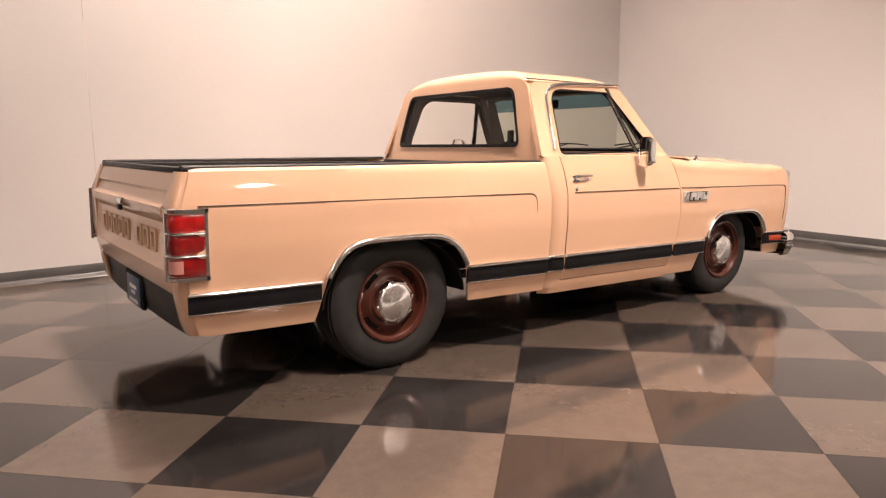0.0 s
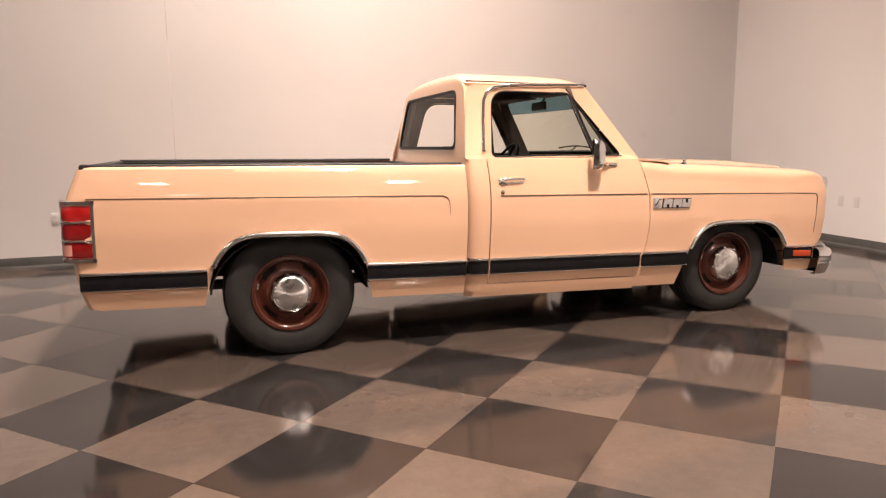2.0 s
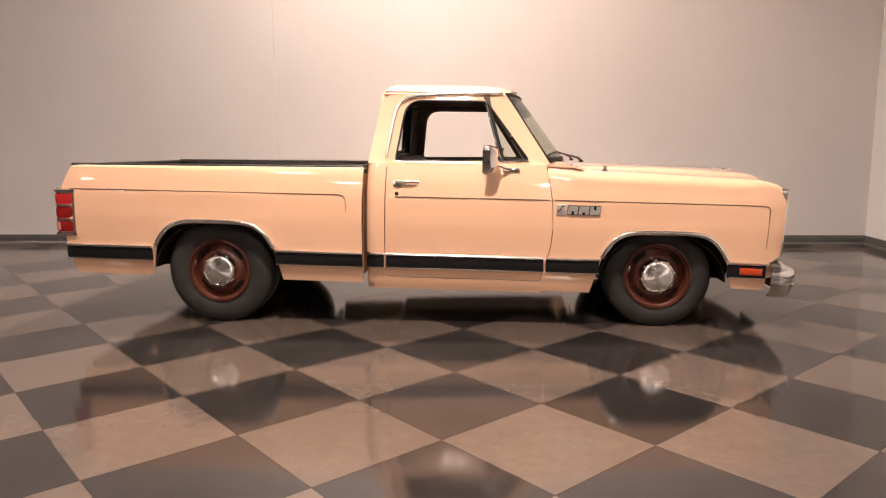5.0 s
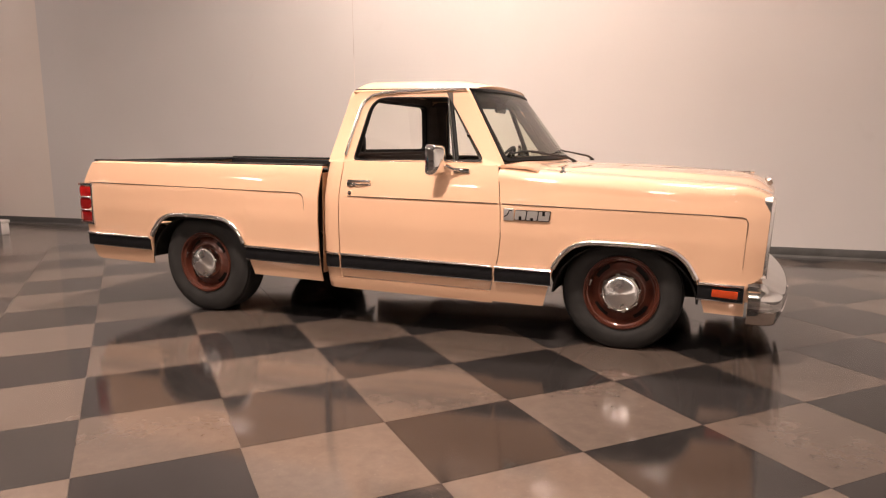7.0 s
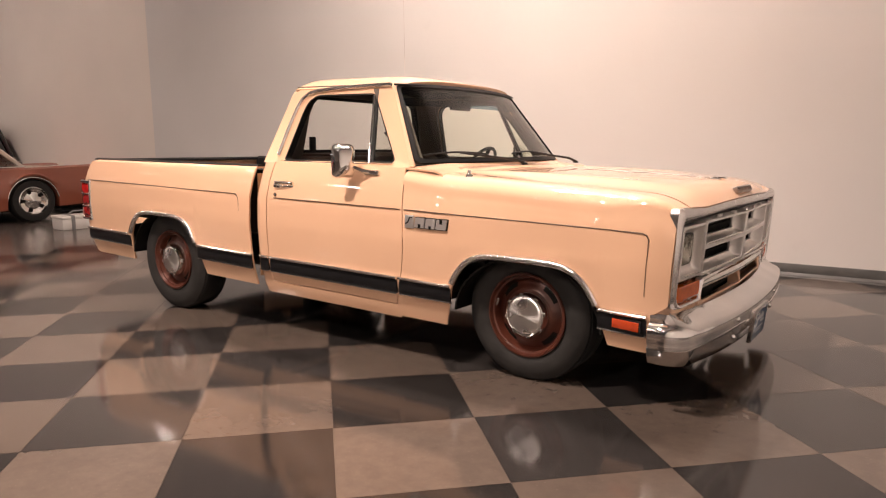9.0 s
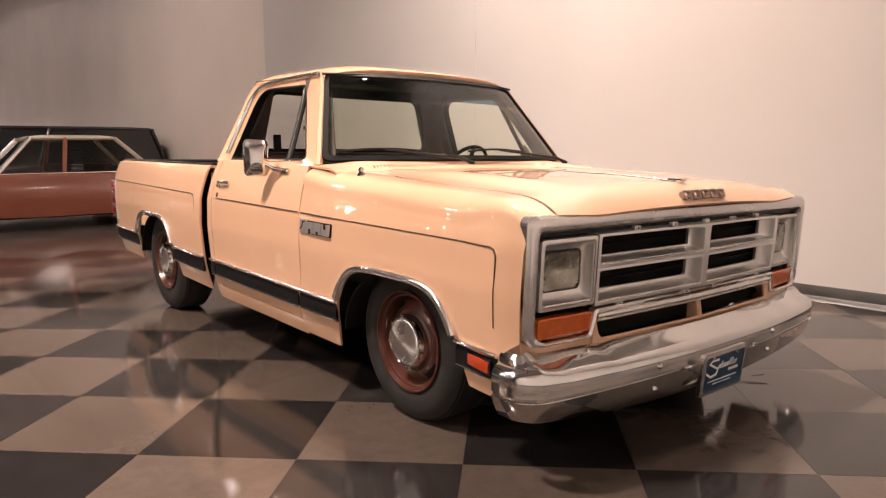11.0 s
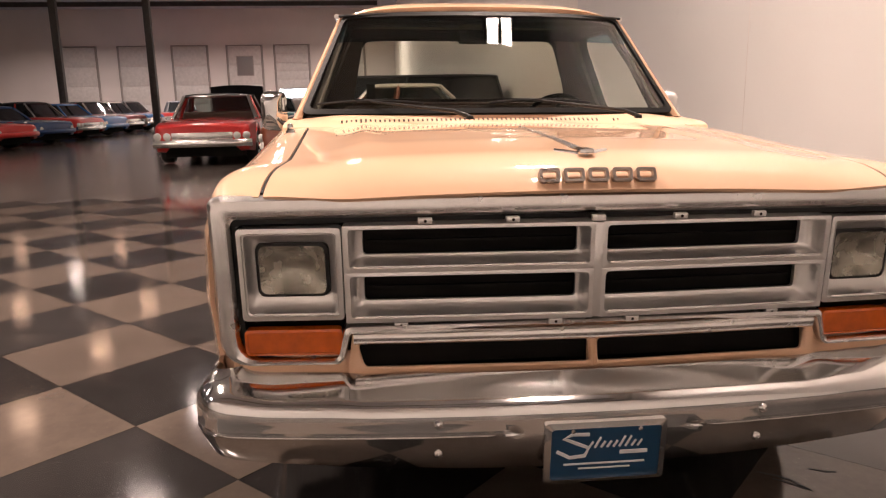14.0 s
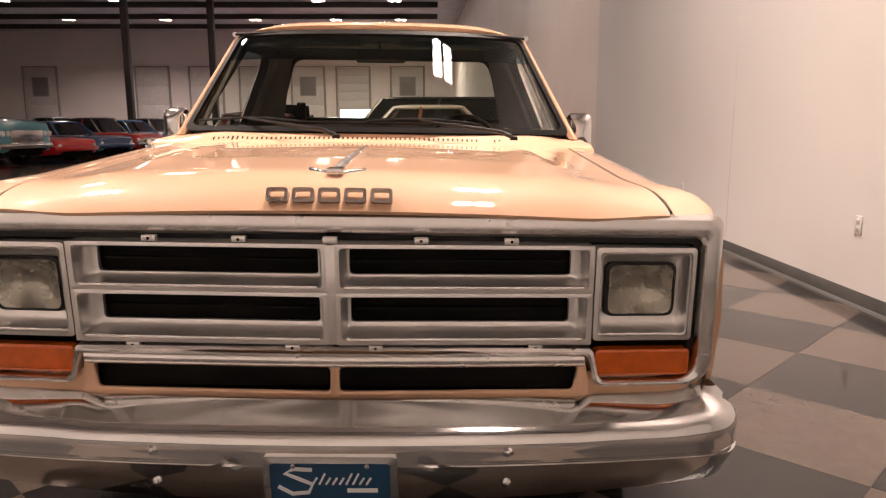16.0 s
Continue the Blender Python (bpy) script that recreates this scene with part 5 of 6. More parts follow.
# ---- wheels ----
def wheel(x, z, s, hub_y, radius):
    w = new("wheel")
    w.parent = truck
    w.matrix_local = pose(x, s * hub_y, z)
    tagged(w, "black tyre on a brown steel wheel with a chrome hubcap")
    o = lambda prof: [(r, s * d) for r, d in prof]
    big = (radius - 0.206) / 0.136
    tyre = part("tyre", lathe(o([(0.206 + (r - 0.206) * big, d) for r, d in [(0.205, -0.20), (0.215, -0.232), (0.26, -0.245), (0.31, -0.238), (0.333, -0.215), (0.341, -0.18), (0.342, -0.12), (0.341, -0.06), (0.333, -0.025), (0.31, -0.004), (0.285, 0.004), (0.26, 0.004), (0.238, 0.0), (0.225, -0.006), (0.212, -0.010), (0.206, -0.022)]]), (0, 0, 0), n=64), M_RUBBER, w, "worn black tyre")
    for d in (-0.045, -0.12, -0.195):
        part("tread_groove", lathe([(radius - 0.0025, s * (d - 0.012)), (radius + 0.0005, s * (d - 0.010)), (radius + 0.0012, s * d), (radius + 0.0005, s * (d + 0.010)), (radius - 0.0025, s * (d + 0.012))], (0, 0, 0), n=64), M_RUBBER, tyre)
    rim = part("rim", lathe(o([(0.216, -0.010), (0.214, 0.002), (0.206, 0.003), (0.202, -0.006), (0.198, -0.014), (0.190, -0.018), (0.184, -0.030), (0.180, -0.050), (0.176, -0.058), (0.160, -0.052), (0.145, -0.036), (0.130, -0.028), (0.115, -0.030), (0.100, -0.040), (0.04, -0.042)]), (0, 0, 0), n=64), M_RIM, w, "brown painted steel rim")
    for k in range(4):
        a = math.pi / 4 + k * math.pi / 2
        rows = []
        for da in steps(-0.30, 0.30, 8):
            rows.append([Vector(((rr) * math.cos(a + da), s * dd, rr * math.sin(a + da))) for rr, dd in ((0.150, -0.0385), (0.163, -0.0505), (0.172, -0.0545))])
        part("vent_slot", sheet(rows), M_CHASSIS, rim)
    for a in (math.pi * 0.93,):
        part("balance_weight", box(-0.006, 0.006, -0.004, 0.004, -0.02, 0.02, bevel=0.002), M_ALU, rim).matrix_local = Matrix.Rotation(-a, 4, "Y") @ Matrix.Translation((0.184, s * -0.028, 0))
    cap = part("hubcap", lathe(o([(0.0, 0.0245), (0.02, 0.0238), (0.05, 0.0215), (0.080, 0.0180), (0.090, 0.0160), (0.094, 0.0125)]), (0, 0, 0), n=48), M_CAP, w, "brushed chrome hubcap")
    part("cap_rim", lathe(o([(0.094, 0.0125), (0.097, 0.0120), (0.1005, 0.0145), (0.1045, 0.0125), (0.107, 0.004), (0.112, -0.004), (0.116, -0.018), (0.117, -0.030), (0.110, -0.042)]), (0, 0, 0), n=48), M_CHROME, cap, "polished rolled rim")
    for k in range(8):
        a = 0.2 + k * math.pi / 4
        lug = part("rim_notch", box(-0.008, 0.008, -0.006, 0.005, -0.011, 0.011, bevel=0.004), M_CHROME, cap)
        lug.matrix_local = Matrix.Rotation(-a, 4, "Y") @ Matrix.Translation((0.107, s * 0.006, 0))
    part("brake_drum", lathe(o([(0.0, -0.07), (0.15, -0.07), (0.155, -0.08), (0.155, -0.18), (0.0, -0.18)]), (0, 0, 0), n=32), M_CHASSIS, w)
    return w


for s in (-1, 1):
    wheel(WX_R, WZ_R, s, 0.905, 0.364)
    wheel(WX_F, WZ_F, s, 0.898, 0.343)

# ---- underside ----
for s in (-1, 1):
    part("frame_rail", box(-2.35, 2.10, s * 0.42 - 0.04, s * 0.42 + 0.04, 0.36, 0.50, bevel=0.01), M_CHASSIS, truck)
    part("leaf_spring", sweep([(x, s * 0.52, 0.30 - 0.10 * (1 - ((x + 1.46) / 0.65) ** 2) + 0.08) for x in steps(-2.11, -0.81, 10)], (0, 0, 1), 0.06, 0.03), M_CHASSIS, truck)
part("rear_axle", tube([(WX_R, -0.75, WZ_R), (WX_R, -0.12, WZ_R), (WX_R, 0.12, WZ_R), (WX_R, 0.75, WZ_R)], [0.045, 0.05, 0.05, 0.045], 12), M_CHASSIS, truck)
part("differential", lathe([(0, -0.16), (0.08, -0.14), (0.14, -0.05), (0.15, 0.0), (0.12, 0.08), (0.0, 0.1)], (WX_R, 0, WZ_R), "x", 20), M_CHASSIS, truck)
part("front_axle", tube([(WX_F, -0.75, WZ_F), (WX_F, 0.75, WZ_F)], 0.05, 10), M_CHASSIS, truck)
part("floor_pan", box(-0.42, 0.95, -0.93, 0.93, 0.36, 0.40), M_CHASSIS, truck)
part("engine_bay", box(0.98, 2.02, -0.56, 0.56, 0.30, 0.92, bevel=0.05), M_CHASSIS, truck)
part("exhaust_pipe", tube([(0.6, -0.25, 0.29), (-0.6, -0.28, 0.29), (-1.1, -0.45, 0.30), (-1.9, -0.55, 0.33), (-2.15, -0.60, 0.32)], 0.03, 10), M_STEEL, truck)
part("fuel_tank", box(-2.2, -1.85, -0.35, 0.35, 0.30, 0.56, bevel=0.04), M_CHASSIS, truck)

# ---- cab interior ----
seat = part("bench_seat", box(-0.33, 0.18, -0.76, 0.76, 0.55, 0.80, bevel=0.06, seg=4), M_BROWN, truck, "brown cloth bench seat")
bm = box(-0.345, -0.20, -0.76, 0.76, 0.72, 1.11, bevel=0.05, seg=4)
part("backrest", bm, M_BROWN, seat)
part("dashboard", box(0.52, 0.80, -0.86, 0.86, 0.82, 1.075, bevel=0.04, seg=3), M_DASH, truck, "black padded dashboard")
part("gauge_hood", box(0.46, 0.66, 0.18, 0.62, 1.0, 1.10, bevel=0.03, seg=3), M_DASH, truck)
rows = [[(x - 0.09 * max((x - 0.4) / 0.15, 0) * abs(y / 0.72) ** 2.4, y, 1.592 - 0.05 * (abs(y) / 0.75) ** 3 - 0.040 * (max(x - 0.22, 0) / 0.30) ** 1.8) for y in steps(-0.715, 0.715, 12)] for x in steps(-0.345, 0.545, 9)]
part("headliner", sheet(rows, 0.015), M_HEADLINER, truck, "dark brown headliner")
for s in (-1, 1):
    part("door_trim", box(-0.28, 0.70, s * 0.925 - 0.015, s * 0.925 + 0.015, 0.42, 1.07, bevel=0.01), M_BROWN, truck, "brown inner door trim")
    ap = [[(0.772 - 0.30 * f, s * (0.845 - 0.165 * f), 1.09 + 0.44 * f), (0.728 - 0.295 * f, s * (0.868 - 0.165 * f), 1.09 + 0.435 * f), (0.60 - 0.28 * f, s * (0.893 - 0.145 * f), 1.09 + 0.43 * f)] for f in steps(0, 1, 6)]
    part("pillar_trim", sheet(ap, 0.012), M_HEADLINER, truck)
    to = round_poly([(-0.39, 1.072), (0.68, 1.072), (0.385, 1.53), (-0.34, 1.53)], [0.01, 0.03, 0.05, 0.10], 6)
    ti = round_poly([(-0.258, 1.086), (0.638, 1.100), (0.342, 1.497), (-0.204, 1.497)], [0.03, 0.035, 0.035, 0.11], 6)
    part("inner_frame", ring([(to, -0.056), (to, -0.043), (ti, -0.043), (ti, -0.056)], lambda u, v, d, s=s: (u, s * (tumble(v) + d), v)), M_HEADLINER, truck)
    part("sun_visor", box(0.34, 0.49, min(s * 0.10, s * 0.62), max(s * 0.10, s * 0.62), 1.505, 1.525, bevel=0.008), M_HEADLINER, truck)
    rt = [[(-0.256 + 0.050 * f, s * (tumble(z) - 0.058), z), (-0.312 + 0.03 * f, s * (tumble(z) - 0.07), z), (-0.338 + 0.03 * f, s * (tumble(z) - 0.12), z), (-0.352 + 0.03 * f, s * (0.70 - 0.09 * f), z)] for f, z in [(i / 6, 1.06 + 0.43 * i / 6) for i in range(7)]]
    part("rear_trim", sheet(rt, 0.008), M_HEADLINER, truck)
part("rear_shelf_trim", box(-0.375, -0.352, -0.84, 0.84, 0.95, 1.125, bevel=0.008), M_BROWN, truck)
sw = part("steering_wheel", bmesh.new(), M_BLACK, truck, "black steering wheel")
bm = bmesh.new()
tilt = Matrix.Translation((0.36, 0.42, 1.02)) @ Matrix.Rotation(radians(-58), 4, "Y")
ringpts = []
for j in range(33):
    a = 2 * math.pi * j / 32
    ringpts.append(tilt @ Vector((0.185 * math.cos(a), 0.185 * math.sin(a), 0)))
rws = []
for j in range(32):
    a = 2 * math.pi * j / 32
    c = Vector((0.185 * math.cos(a), 0.185 * math.sin(a), 0))
    r = c.normalized()
    rws.append([tilt @ (c + r * 0.012 * math.cos(b) + Vector((0, 0, 0.012 * math.sin(b)))) for b in [2 * math.pi * k / 8 for k in range(8)]])
add_grid(bm, rws, close_u=True, close_v=True)
for a in (0, math.pi, -math.pi / 2):
    add_tube(bm, [tilt @ Vector((0, 0, -0.01)), tilt @ Vector((0.18 * math.cos(a + math.pi / 2), 0.18 * math.sin(a + math.pi / 2), 0))], 0.014, 8)
add_tube(bm, [tilt @ Vector((0, 0, 0.01)), tilt @ Vector((0, 0, -0.25))], 0.03, 10)
bm.to_mesh(sw.data)
bm.free()
sw.data.shade_smooth()
im = part("interior_mirror", box(0.455, 0.475, -0.125, 0.125, 1.42, 1.482, bevel=0.012, seg=3), M_BLACK, truck, "black interior mirror")
part("stalk", tube([(0.475, 0, 1.465), (0.52, 0, 1.52)], 0.008, 8), M_BLACK, im)

# the body is narrowest amidships, its nose is set forward, and it hangs a little lower on its left springs
def settle(v):
    k = lerp_table([(-0.44, 0.965), (-0.43, 0.936), (0.3, 0.936), (1.0, 0.944), (1.9, 0.926), (2.19, 0.976)], v.x)
    x = v.x + 0.018 * smooth01((v.x - 1.6) / 0.5) - 0.05 * smooth01((-1.85 - v.x) / 0.5)
    x -= 0.045 * min(max(0.90 - v.z, 0.0), 0.4) * smooth01((v.x - 2.0) / 0.15) * smooth01((v.z - 0.50) / 0.04)
    # the nose is bowed: its middle stands ahead of the corners
    bow = (0.028 + 0.034 * smooth01((v.z - 0.46) / 0.06)) * (1 - min(abs(v.y) / 0.97, 1.0) ** 1.6) - 0.006
    bow *= smooth01((v.x - 1.7) / 0.45)
    return Vector((x + bow, v.y * k, v.z - 0.014 * (v.y + 1.0) + 0.12 * max(bow, 0.0)))


def under_wheel(ob):
    while ob is not None and ob is not truck:
        if ob.name.split(".")[0] == "wheel":
            return True
        ob = ob.parent
    return False


for ob in truck.children_recursive:
    if ob.type == "MESH" and not under_wheel(ob):
        for v in ob.data.vertices:
            v.co = settle(v.co)


# ---- other cars of the hall ----
def paint(name, c):
    return material(name, c, 0.3, 0.0, 1.0, vary=0.05, scale=2)


P_COPPER, P_RED, P_CHERRY = paint("copper_paint", (0.30, 0.085, 0.045)), paint("red_paint", (0.50, 0.014, 0.012)), paint("cherry_paint", (0.26, 0.012, 0.014))
P_BLUE, P_NAVY, P_TEAL = paint("blue_paint", (0.015, 0.14, 0.42)), paint("navy_paint", (0.012, 0.05, 0.16)), paint("teal_paint", (0.065, 0.20, 0.23))
P_CREAM, P_DARK, P_GREY = paint("cream_paint", (0.62, 0.55, 0.47)), paint("black_paint", (0.012, 0.012, 0.013)), paint("grey_paint", (0.16, 0.16, 0.17))
M_CARGLASS = material("car_glass", (0.012, 0.014, 0.015), 0.04, 0.0, 0.6)
M_CLEARCAR = glass("pale_car_glass", (0.55, 0.60, 0.58))
M_SOFT = material("soft_top", (0.014, 0.013, 0.013), 0.8, vary=0.2, scale=10)
M_HEAD = material("glass_lamp", (0.75, 0.75, 0.72), 0.12, 0.3)


def hall_car(name, label, m, length, width, height, wb, body_mat, roof_mat, zs=0.86, fin=0.0, cabin=(-0.24, 0.16, -0.12, 0.06), chrome=True, hood_up=False, wheel_r=0.335, lift=0.0, axle=0.0, clear=False, trim=True):
    """A parked car: x ahead, origin on the floor under its middle. cabin: foot rear, foot front, roof rear, roof front, in lengths."""
    car = thing(name, label, "car", m, "cars parked in the hall")
    hw, L = width / 2, length
    st = [(-0.5, 0.38, 0.84, 0.88), (-0.49, 0.30, 0.91, 0.94), (-0.46, 0.25, 0.94, 0.97), (-0.36, 0.22, 0.95, 0.99), (-0.2, 0.20, 0.98, 1.0), (0.0, 0.19, 1.0, 1.0), (0.16, 0.19, 1.0, 1.0), (0.32, 0.22, 0.985, 0.99), (0.42, 0.24, 0.955, 0.965), (0.48, 0.27, 0.91, 0.92), (0.495, 0.31, 0.85, 0.87), (0.5, 0.36, 0.74, 0.80)]
    rows = []
    rim_r, wy = 1.13 * wheel_r, hw - 0.035
    marks = {f for f, *_ in st} | set(steps(-0.47, 0.47, 40))
    for sx in (-wb / 2 + axle, wb / 2 + axle):
        marks |= {(sx + rim_r * math.sin(a)) / L for a in steps(-math.pi / 2, math.pi / 2, 14)} | {(sx - rim_r * 1.02) / L, (sx + rim_r * 1.02) / L}
    for f in sorted(marks):
        zb, kz, kw = (lerp_table([(r[0], r[n]) for r in st], f) for n in (1, 2, 3))
        zt, w = zs * kz + lift, hw * kw
        low = zb + lift
        for sx in (-wb / 2 + axle, wb / 2 + axle):
            d = abs(f * L - sx)
            if d < rim_r:
                low = max(low, wheel_r + math.sqrt(rim_r ** 2 - d ** 2) * 0.96)
        ft = fin * smooth01((-f - 0.15) / 0.3)
        crease = 0.56 * zt + 0.13
        right = [(0.78 * w, low), (0.955 * w, low + 0.012), (0.985 * w, max(low + 0.03, 0.5 * (zb + lift + crease))), (w, max(low + 0.05, crease)), (0.978 * w, max(low + 0.07, crease + 0.035)), (0.975 * w, zt * 0.88), (0.955 * w, zt * 0.965 + ft), (0.90 * w, zt + ft), (0.80 * w, zt + ft * 0.3), (0.45 * w, zt + 0.022), (0.0, zt + 0.030)]
        rows.append([(f * L, -y, z) for y, z in right] + [(f * L, y, z) for y, z in right[-2::-1]])
    bm = bmesh.new()
    vs = add_grid(bm, rows)
    bm.faces.new(vs[0])
    bm.faces.new(vs[-1][::-1])
    part("body", bm, body_mat, car, sharp=40)
    part("underbody", box(-0.46 * L, 0.46 * L, -0.75 * hw, 0.75 * hw, 0.17 + lift, 0.40 + lift), M_CHASSIS, car)
    # cabin
    a, b, c, d = (v * L for v in cabin)
    lo, hi = hw * 0.90, hw * 0.70
    zf, zr = zs + lift - 0.01, height - 0.03
    gl = bmesh.new()
    gr = []
    for f in steps(0, 1, 5):
        x0, x1 = a + (c - a) * f, b + (d - b) * f
        w, z = lo + (hi - lo) * f, zf + (zr - zf) * f
        gr.append([Vector(p) for p in round_poly([(x0, -w), (x1, -w), (x1, w), (x0, w)], 0.12, 4)])
        gr[-1] = [(p.x, p.y, z) for p in gr[-1]]
    vs = add_grid(gl, gr, close_v=True)
    gl.faces.new(vs[-1])
    part("glasshouse", gl, M_CLEARCAR if clear else M_CARGLASS, car, "dark car glass").visible_shadow = not clear
    if clear:
        for x in (-0.10, 0.02):
            part("seat", box(x * L, x * L + 0.16, -0.75 * hw, 0.75 * hw, 0.45, zs + 0.14, bevel=0.05, seg=3), M_BROWN, car)
    top = round_poly([(c - 0.03, -hi), (d + 0.03, -hi), (d + 0.03, hi), (c - 0.03, hi)], 0.16, 5)
    rb = bmesh.new()
    vs = add_grid(rb, [[(p.x * k, p.y * k, z) for p in top] for k, z in ((1.0, zr - 0.03), (1.03, zr), (0.98, zr + 0.03), (0.7, zr + 0.055), (0.3, zr + 0.065))], close_v=True)
    rb.faces.new(vs[-1])
    rb.faces.new(vs[0][::-1])
    part("roof", rb, roof_mat, car)
    for s in (-1, 1):
        for x0, x1, th in ((b, d, 0.035), (a, c, 0.06 if trim else 0.035), (0.4 * a + 0.6 * b, 0.4 * c + 0.6 * d, 0.035)):
            part("pillar", tube([(x0, s * (lo - 0.02), zf), (x1, s * (hi - 0.01), zr)], th, 6), roof_mat if x0 == a else M_BRIGHT if chrome and x0 == b else body_mat, car)
        if chrome and trim:
            part("side_trim", sweep([(x, s * (hw + 0.004), zs * 0.70 + lift) for x in steps(-wb / 2 + axle + 1.1 * rim_r, wb / 2 + axle - 1.1 * rim_r, 6)], (0, s, 0), 0.03, 0.012), M_BRIGHT, car)
            part("rocker_trim", sweep([(x, s * (hw * 0.985), 0.27 + lift) for x in steps(-0.20 * L, 0.22 * L, 3)], (0, s, 0), 0.05, 0.012), M_BRIGHT, car)
        for y in ((0.84, 0.66) if chrome else (0.74,)):
            part("headlamp", lathe([(0.0, 0.03), (0.06, 0.02), (0.075, 0.0), (0.075, -0.05)], (0.499 * L, s * hw * y, zs * 0.66 + lift), "x", 16), M_HEAD, car)
        part("tail_lamp", box(-0.507 * L, -0.49 * L, s * hw * 0.62 - 0.12, s * hw * 0.62 + 0.12, zs * 0.62 + lift, zs * 0.72 + lift, bevel=0.01), M_RED, car)
        for wx in (wb / 2, -wb / 2):
            w = new("wheel")
            w.parent = car
            w.matrix_local = pose(wx + axle, s * wy, wheel_r)
            part("tyre", lathe([(0.6 * wheel_r, -0.2 * s), (0.92 * wheel_r, -0.21 * s), (wheel_r, -0.17 * s), (wheel_r, -0.04 * s), (0.93 * wheel_r, 0.0), (0.70 * wheel_r, 0.004 * s), (0.64 * wheel_r, -0.01 * s)], (0, 0, 0), n=28), M_RUBBER, w)
            rim = part("rim", lathe([(0.66 * wheel_r, -0.008 * s), (0.62 * wheel_r, 0.0), (0.58 * wheel_r, -0.03 * s), (0.40 * wheel_r, -0.05 * s), (0.16 * wheel_r, -0.02 * s), (0.0, -0.012 * s)], (0, 0, 0), n=28), M_BRIGHT, w)
            for k in range(5):
                an = 2 * math.pi * k / 5
                part("wheel_slot", tube([(0.36 * wheel_r * math.cos(an), -0.046 * s, 0.36 * wheel_r * math.sin(an)), (0.52 * wheel_r * math.cos(an), -0.036 * s, 0.52 * wheel_r * math.sin(an))], [0.024, 0.034], 8), M_CHASSIS, rim)
            part("arch_trim", sweep([(wx + axle + rim_r * math.sin(a), s * hw * 0.972, max(wheel_r + rim_r * 0.96 * math.cos(a), 0.24 + lift)) for a in steps(-1.45, 1.45, 14)], (0, s, 0), 0.022, 0.012), M_BRIGHT if chrome else body_mat, car)
        if not trim:
            part("window_trim", tube([(a - 0.02, s * (lo + 0.004), zf + 0.012), (0.5 * (a + b), s * (lo + 0.012), zf + 0.012), (b + 0.02, s * (lo + 0.004), zf + 0.012)], 0.012, 6), M_BRIGHT, car, "chrome strip under the side windows")
    for f, sg in ((0.5, 1), (-0.5, -1)):
        pts = [(sg * (abs(f) * L + 0.03 - 0.10 * abs(v) ** 4), v * hw * 0.94, 0.43 + lift) for v in steps(-1, 1, 12)]
        part("bumper", sweep(pts, (sg, 0, 0), 0.15, 0.07), M_BRIGHT if chrome else body_mat, car)
    if chrome:
        part("grille", box(0.492 * L, 0.502 * L, -0.58 * hw, 0.58 * hw, 0.50 + lift, zs * 0.74 + lift, bevel=0.01), M_ALU, car)
    if hood_up:
        bm = bmesh.new()
        add_grid(bm, [[(0.18 * L + t * 0.35, y, zs + 0.05 + t * 0.72 - 0.08 * (y / hw) ** 2) for y in steps(-0.8 * hw, 0.8 * hw, 8)] for t in steps(0, 1, 5)])
        bmesh.ops.solidify(bm, geom=bm.faces[:], thickness=0.04)
        part("open_hood", bm, M_SOFT, car, "black underside of the raised hood")
    return car


# the copper hardtop across the way, nose towards the aisle
hall_car("parked_car", "copper hardtop car with a cream roof and chrome trim", pose(-9.42, 0.13, 0, 0, 0, -91), 5.15, 1.98, 1.43, 3.1, P_COPPER, P_CREAM, 0.86, 0.06, cabin=(-0.22, 0.225, -0.11, 0.125), axle=0.33, clear=True, trim=False)
hall_car("parked_car", "black station wagon parked behind the copper car", pose(-12.3, 0.12, 0, 0, 0, -91), 5.0, 1.9, 1.68, 2.9, P_DARK, P_DARK, 0.95, cabin=(-0.46, 0.33, -0.42, 0.21), trim=False)
hall_car("parked_car", "red car with a grey roof and a wide chrome grille", pose(-12.55, -3.86, 0, 0, 0, 3), 5.0, 1.94, 1.36, 2.95, P_RED, P_DARK, 0.86, clear=True)
hall_car("parked_car", "dark car with its black hood raised", pose(-19.5, -4.5, 0, 0, 0, 4), 4.9, 1.9, 1.42, 2.9, P_NAVY, P_DARK, 0.95, hood_up=True)
hall_car("parked_car", "teal car parked by the end of the hall", pose(-27.0, -4.4, 0, 0, 0, 10), 4.8, 1.9, 1.4, 2.9, P_TEAL, P_TEAL, 0.86)
hall_car("parked_car", "dark red car parked beside the wall", pose(-20.0, -0.9, 0, 0, 0, 4), 4.9, 1.9, 1.38, 2.9, P_CHERRY, P_CREAM, 0.86)
# the long row along the aisle, noses to the aisle
ROW = ((-15.2, "teal pickup-sized car in the long row", P_TEAL, P_TEAL, 1.72, 1.12, True), (-18.0, "low red sports car in the long row", P_RED, P_RED, 1.18, 0.76, False), (-20.9, "blue sports car in the long row", P_NAVY, P_NAVY, 1.22, 0.78, False),
       (-23.8, "red car with a black soft top in the long row", P_RED, M_SOFT, 1.36, 0.84, True), (-26.7, "bright blue car in the long row", P_BLUE, P_BLUE, 1.3, 0.84, False), (-29.6, "dark red car in the long row", P_CHERRY, M_SOFT, 1.38, 0.86, True), (-32.5, "blue car in the long row", P_BLUE, P_CREAM, 1.4, 0.86, True), (-35.4, "red car in the long row", P_RED, M_SOFT, 1.4, 0.86, True))
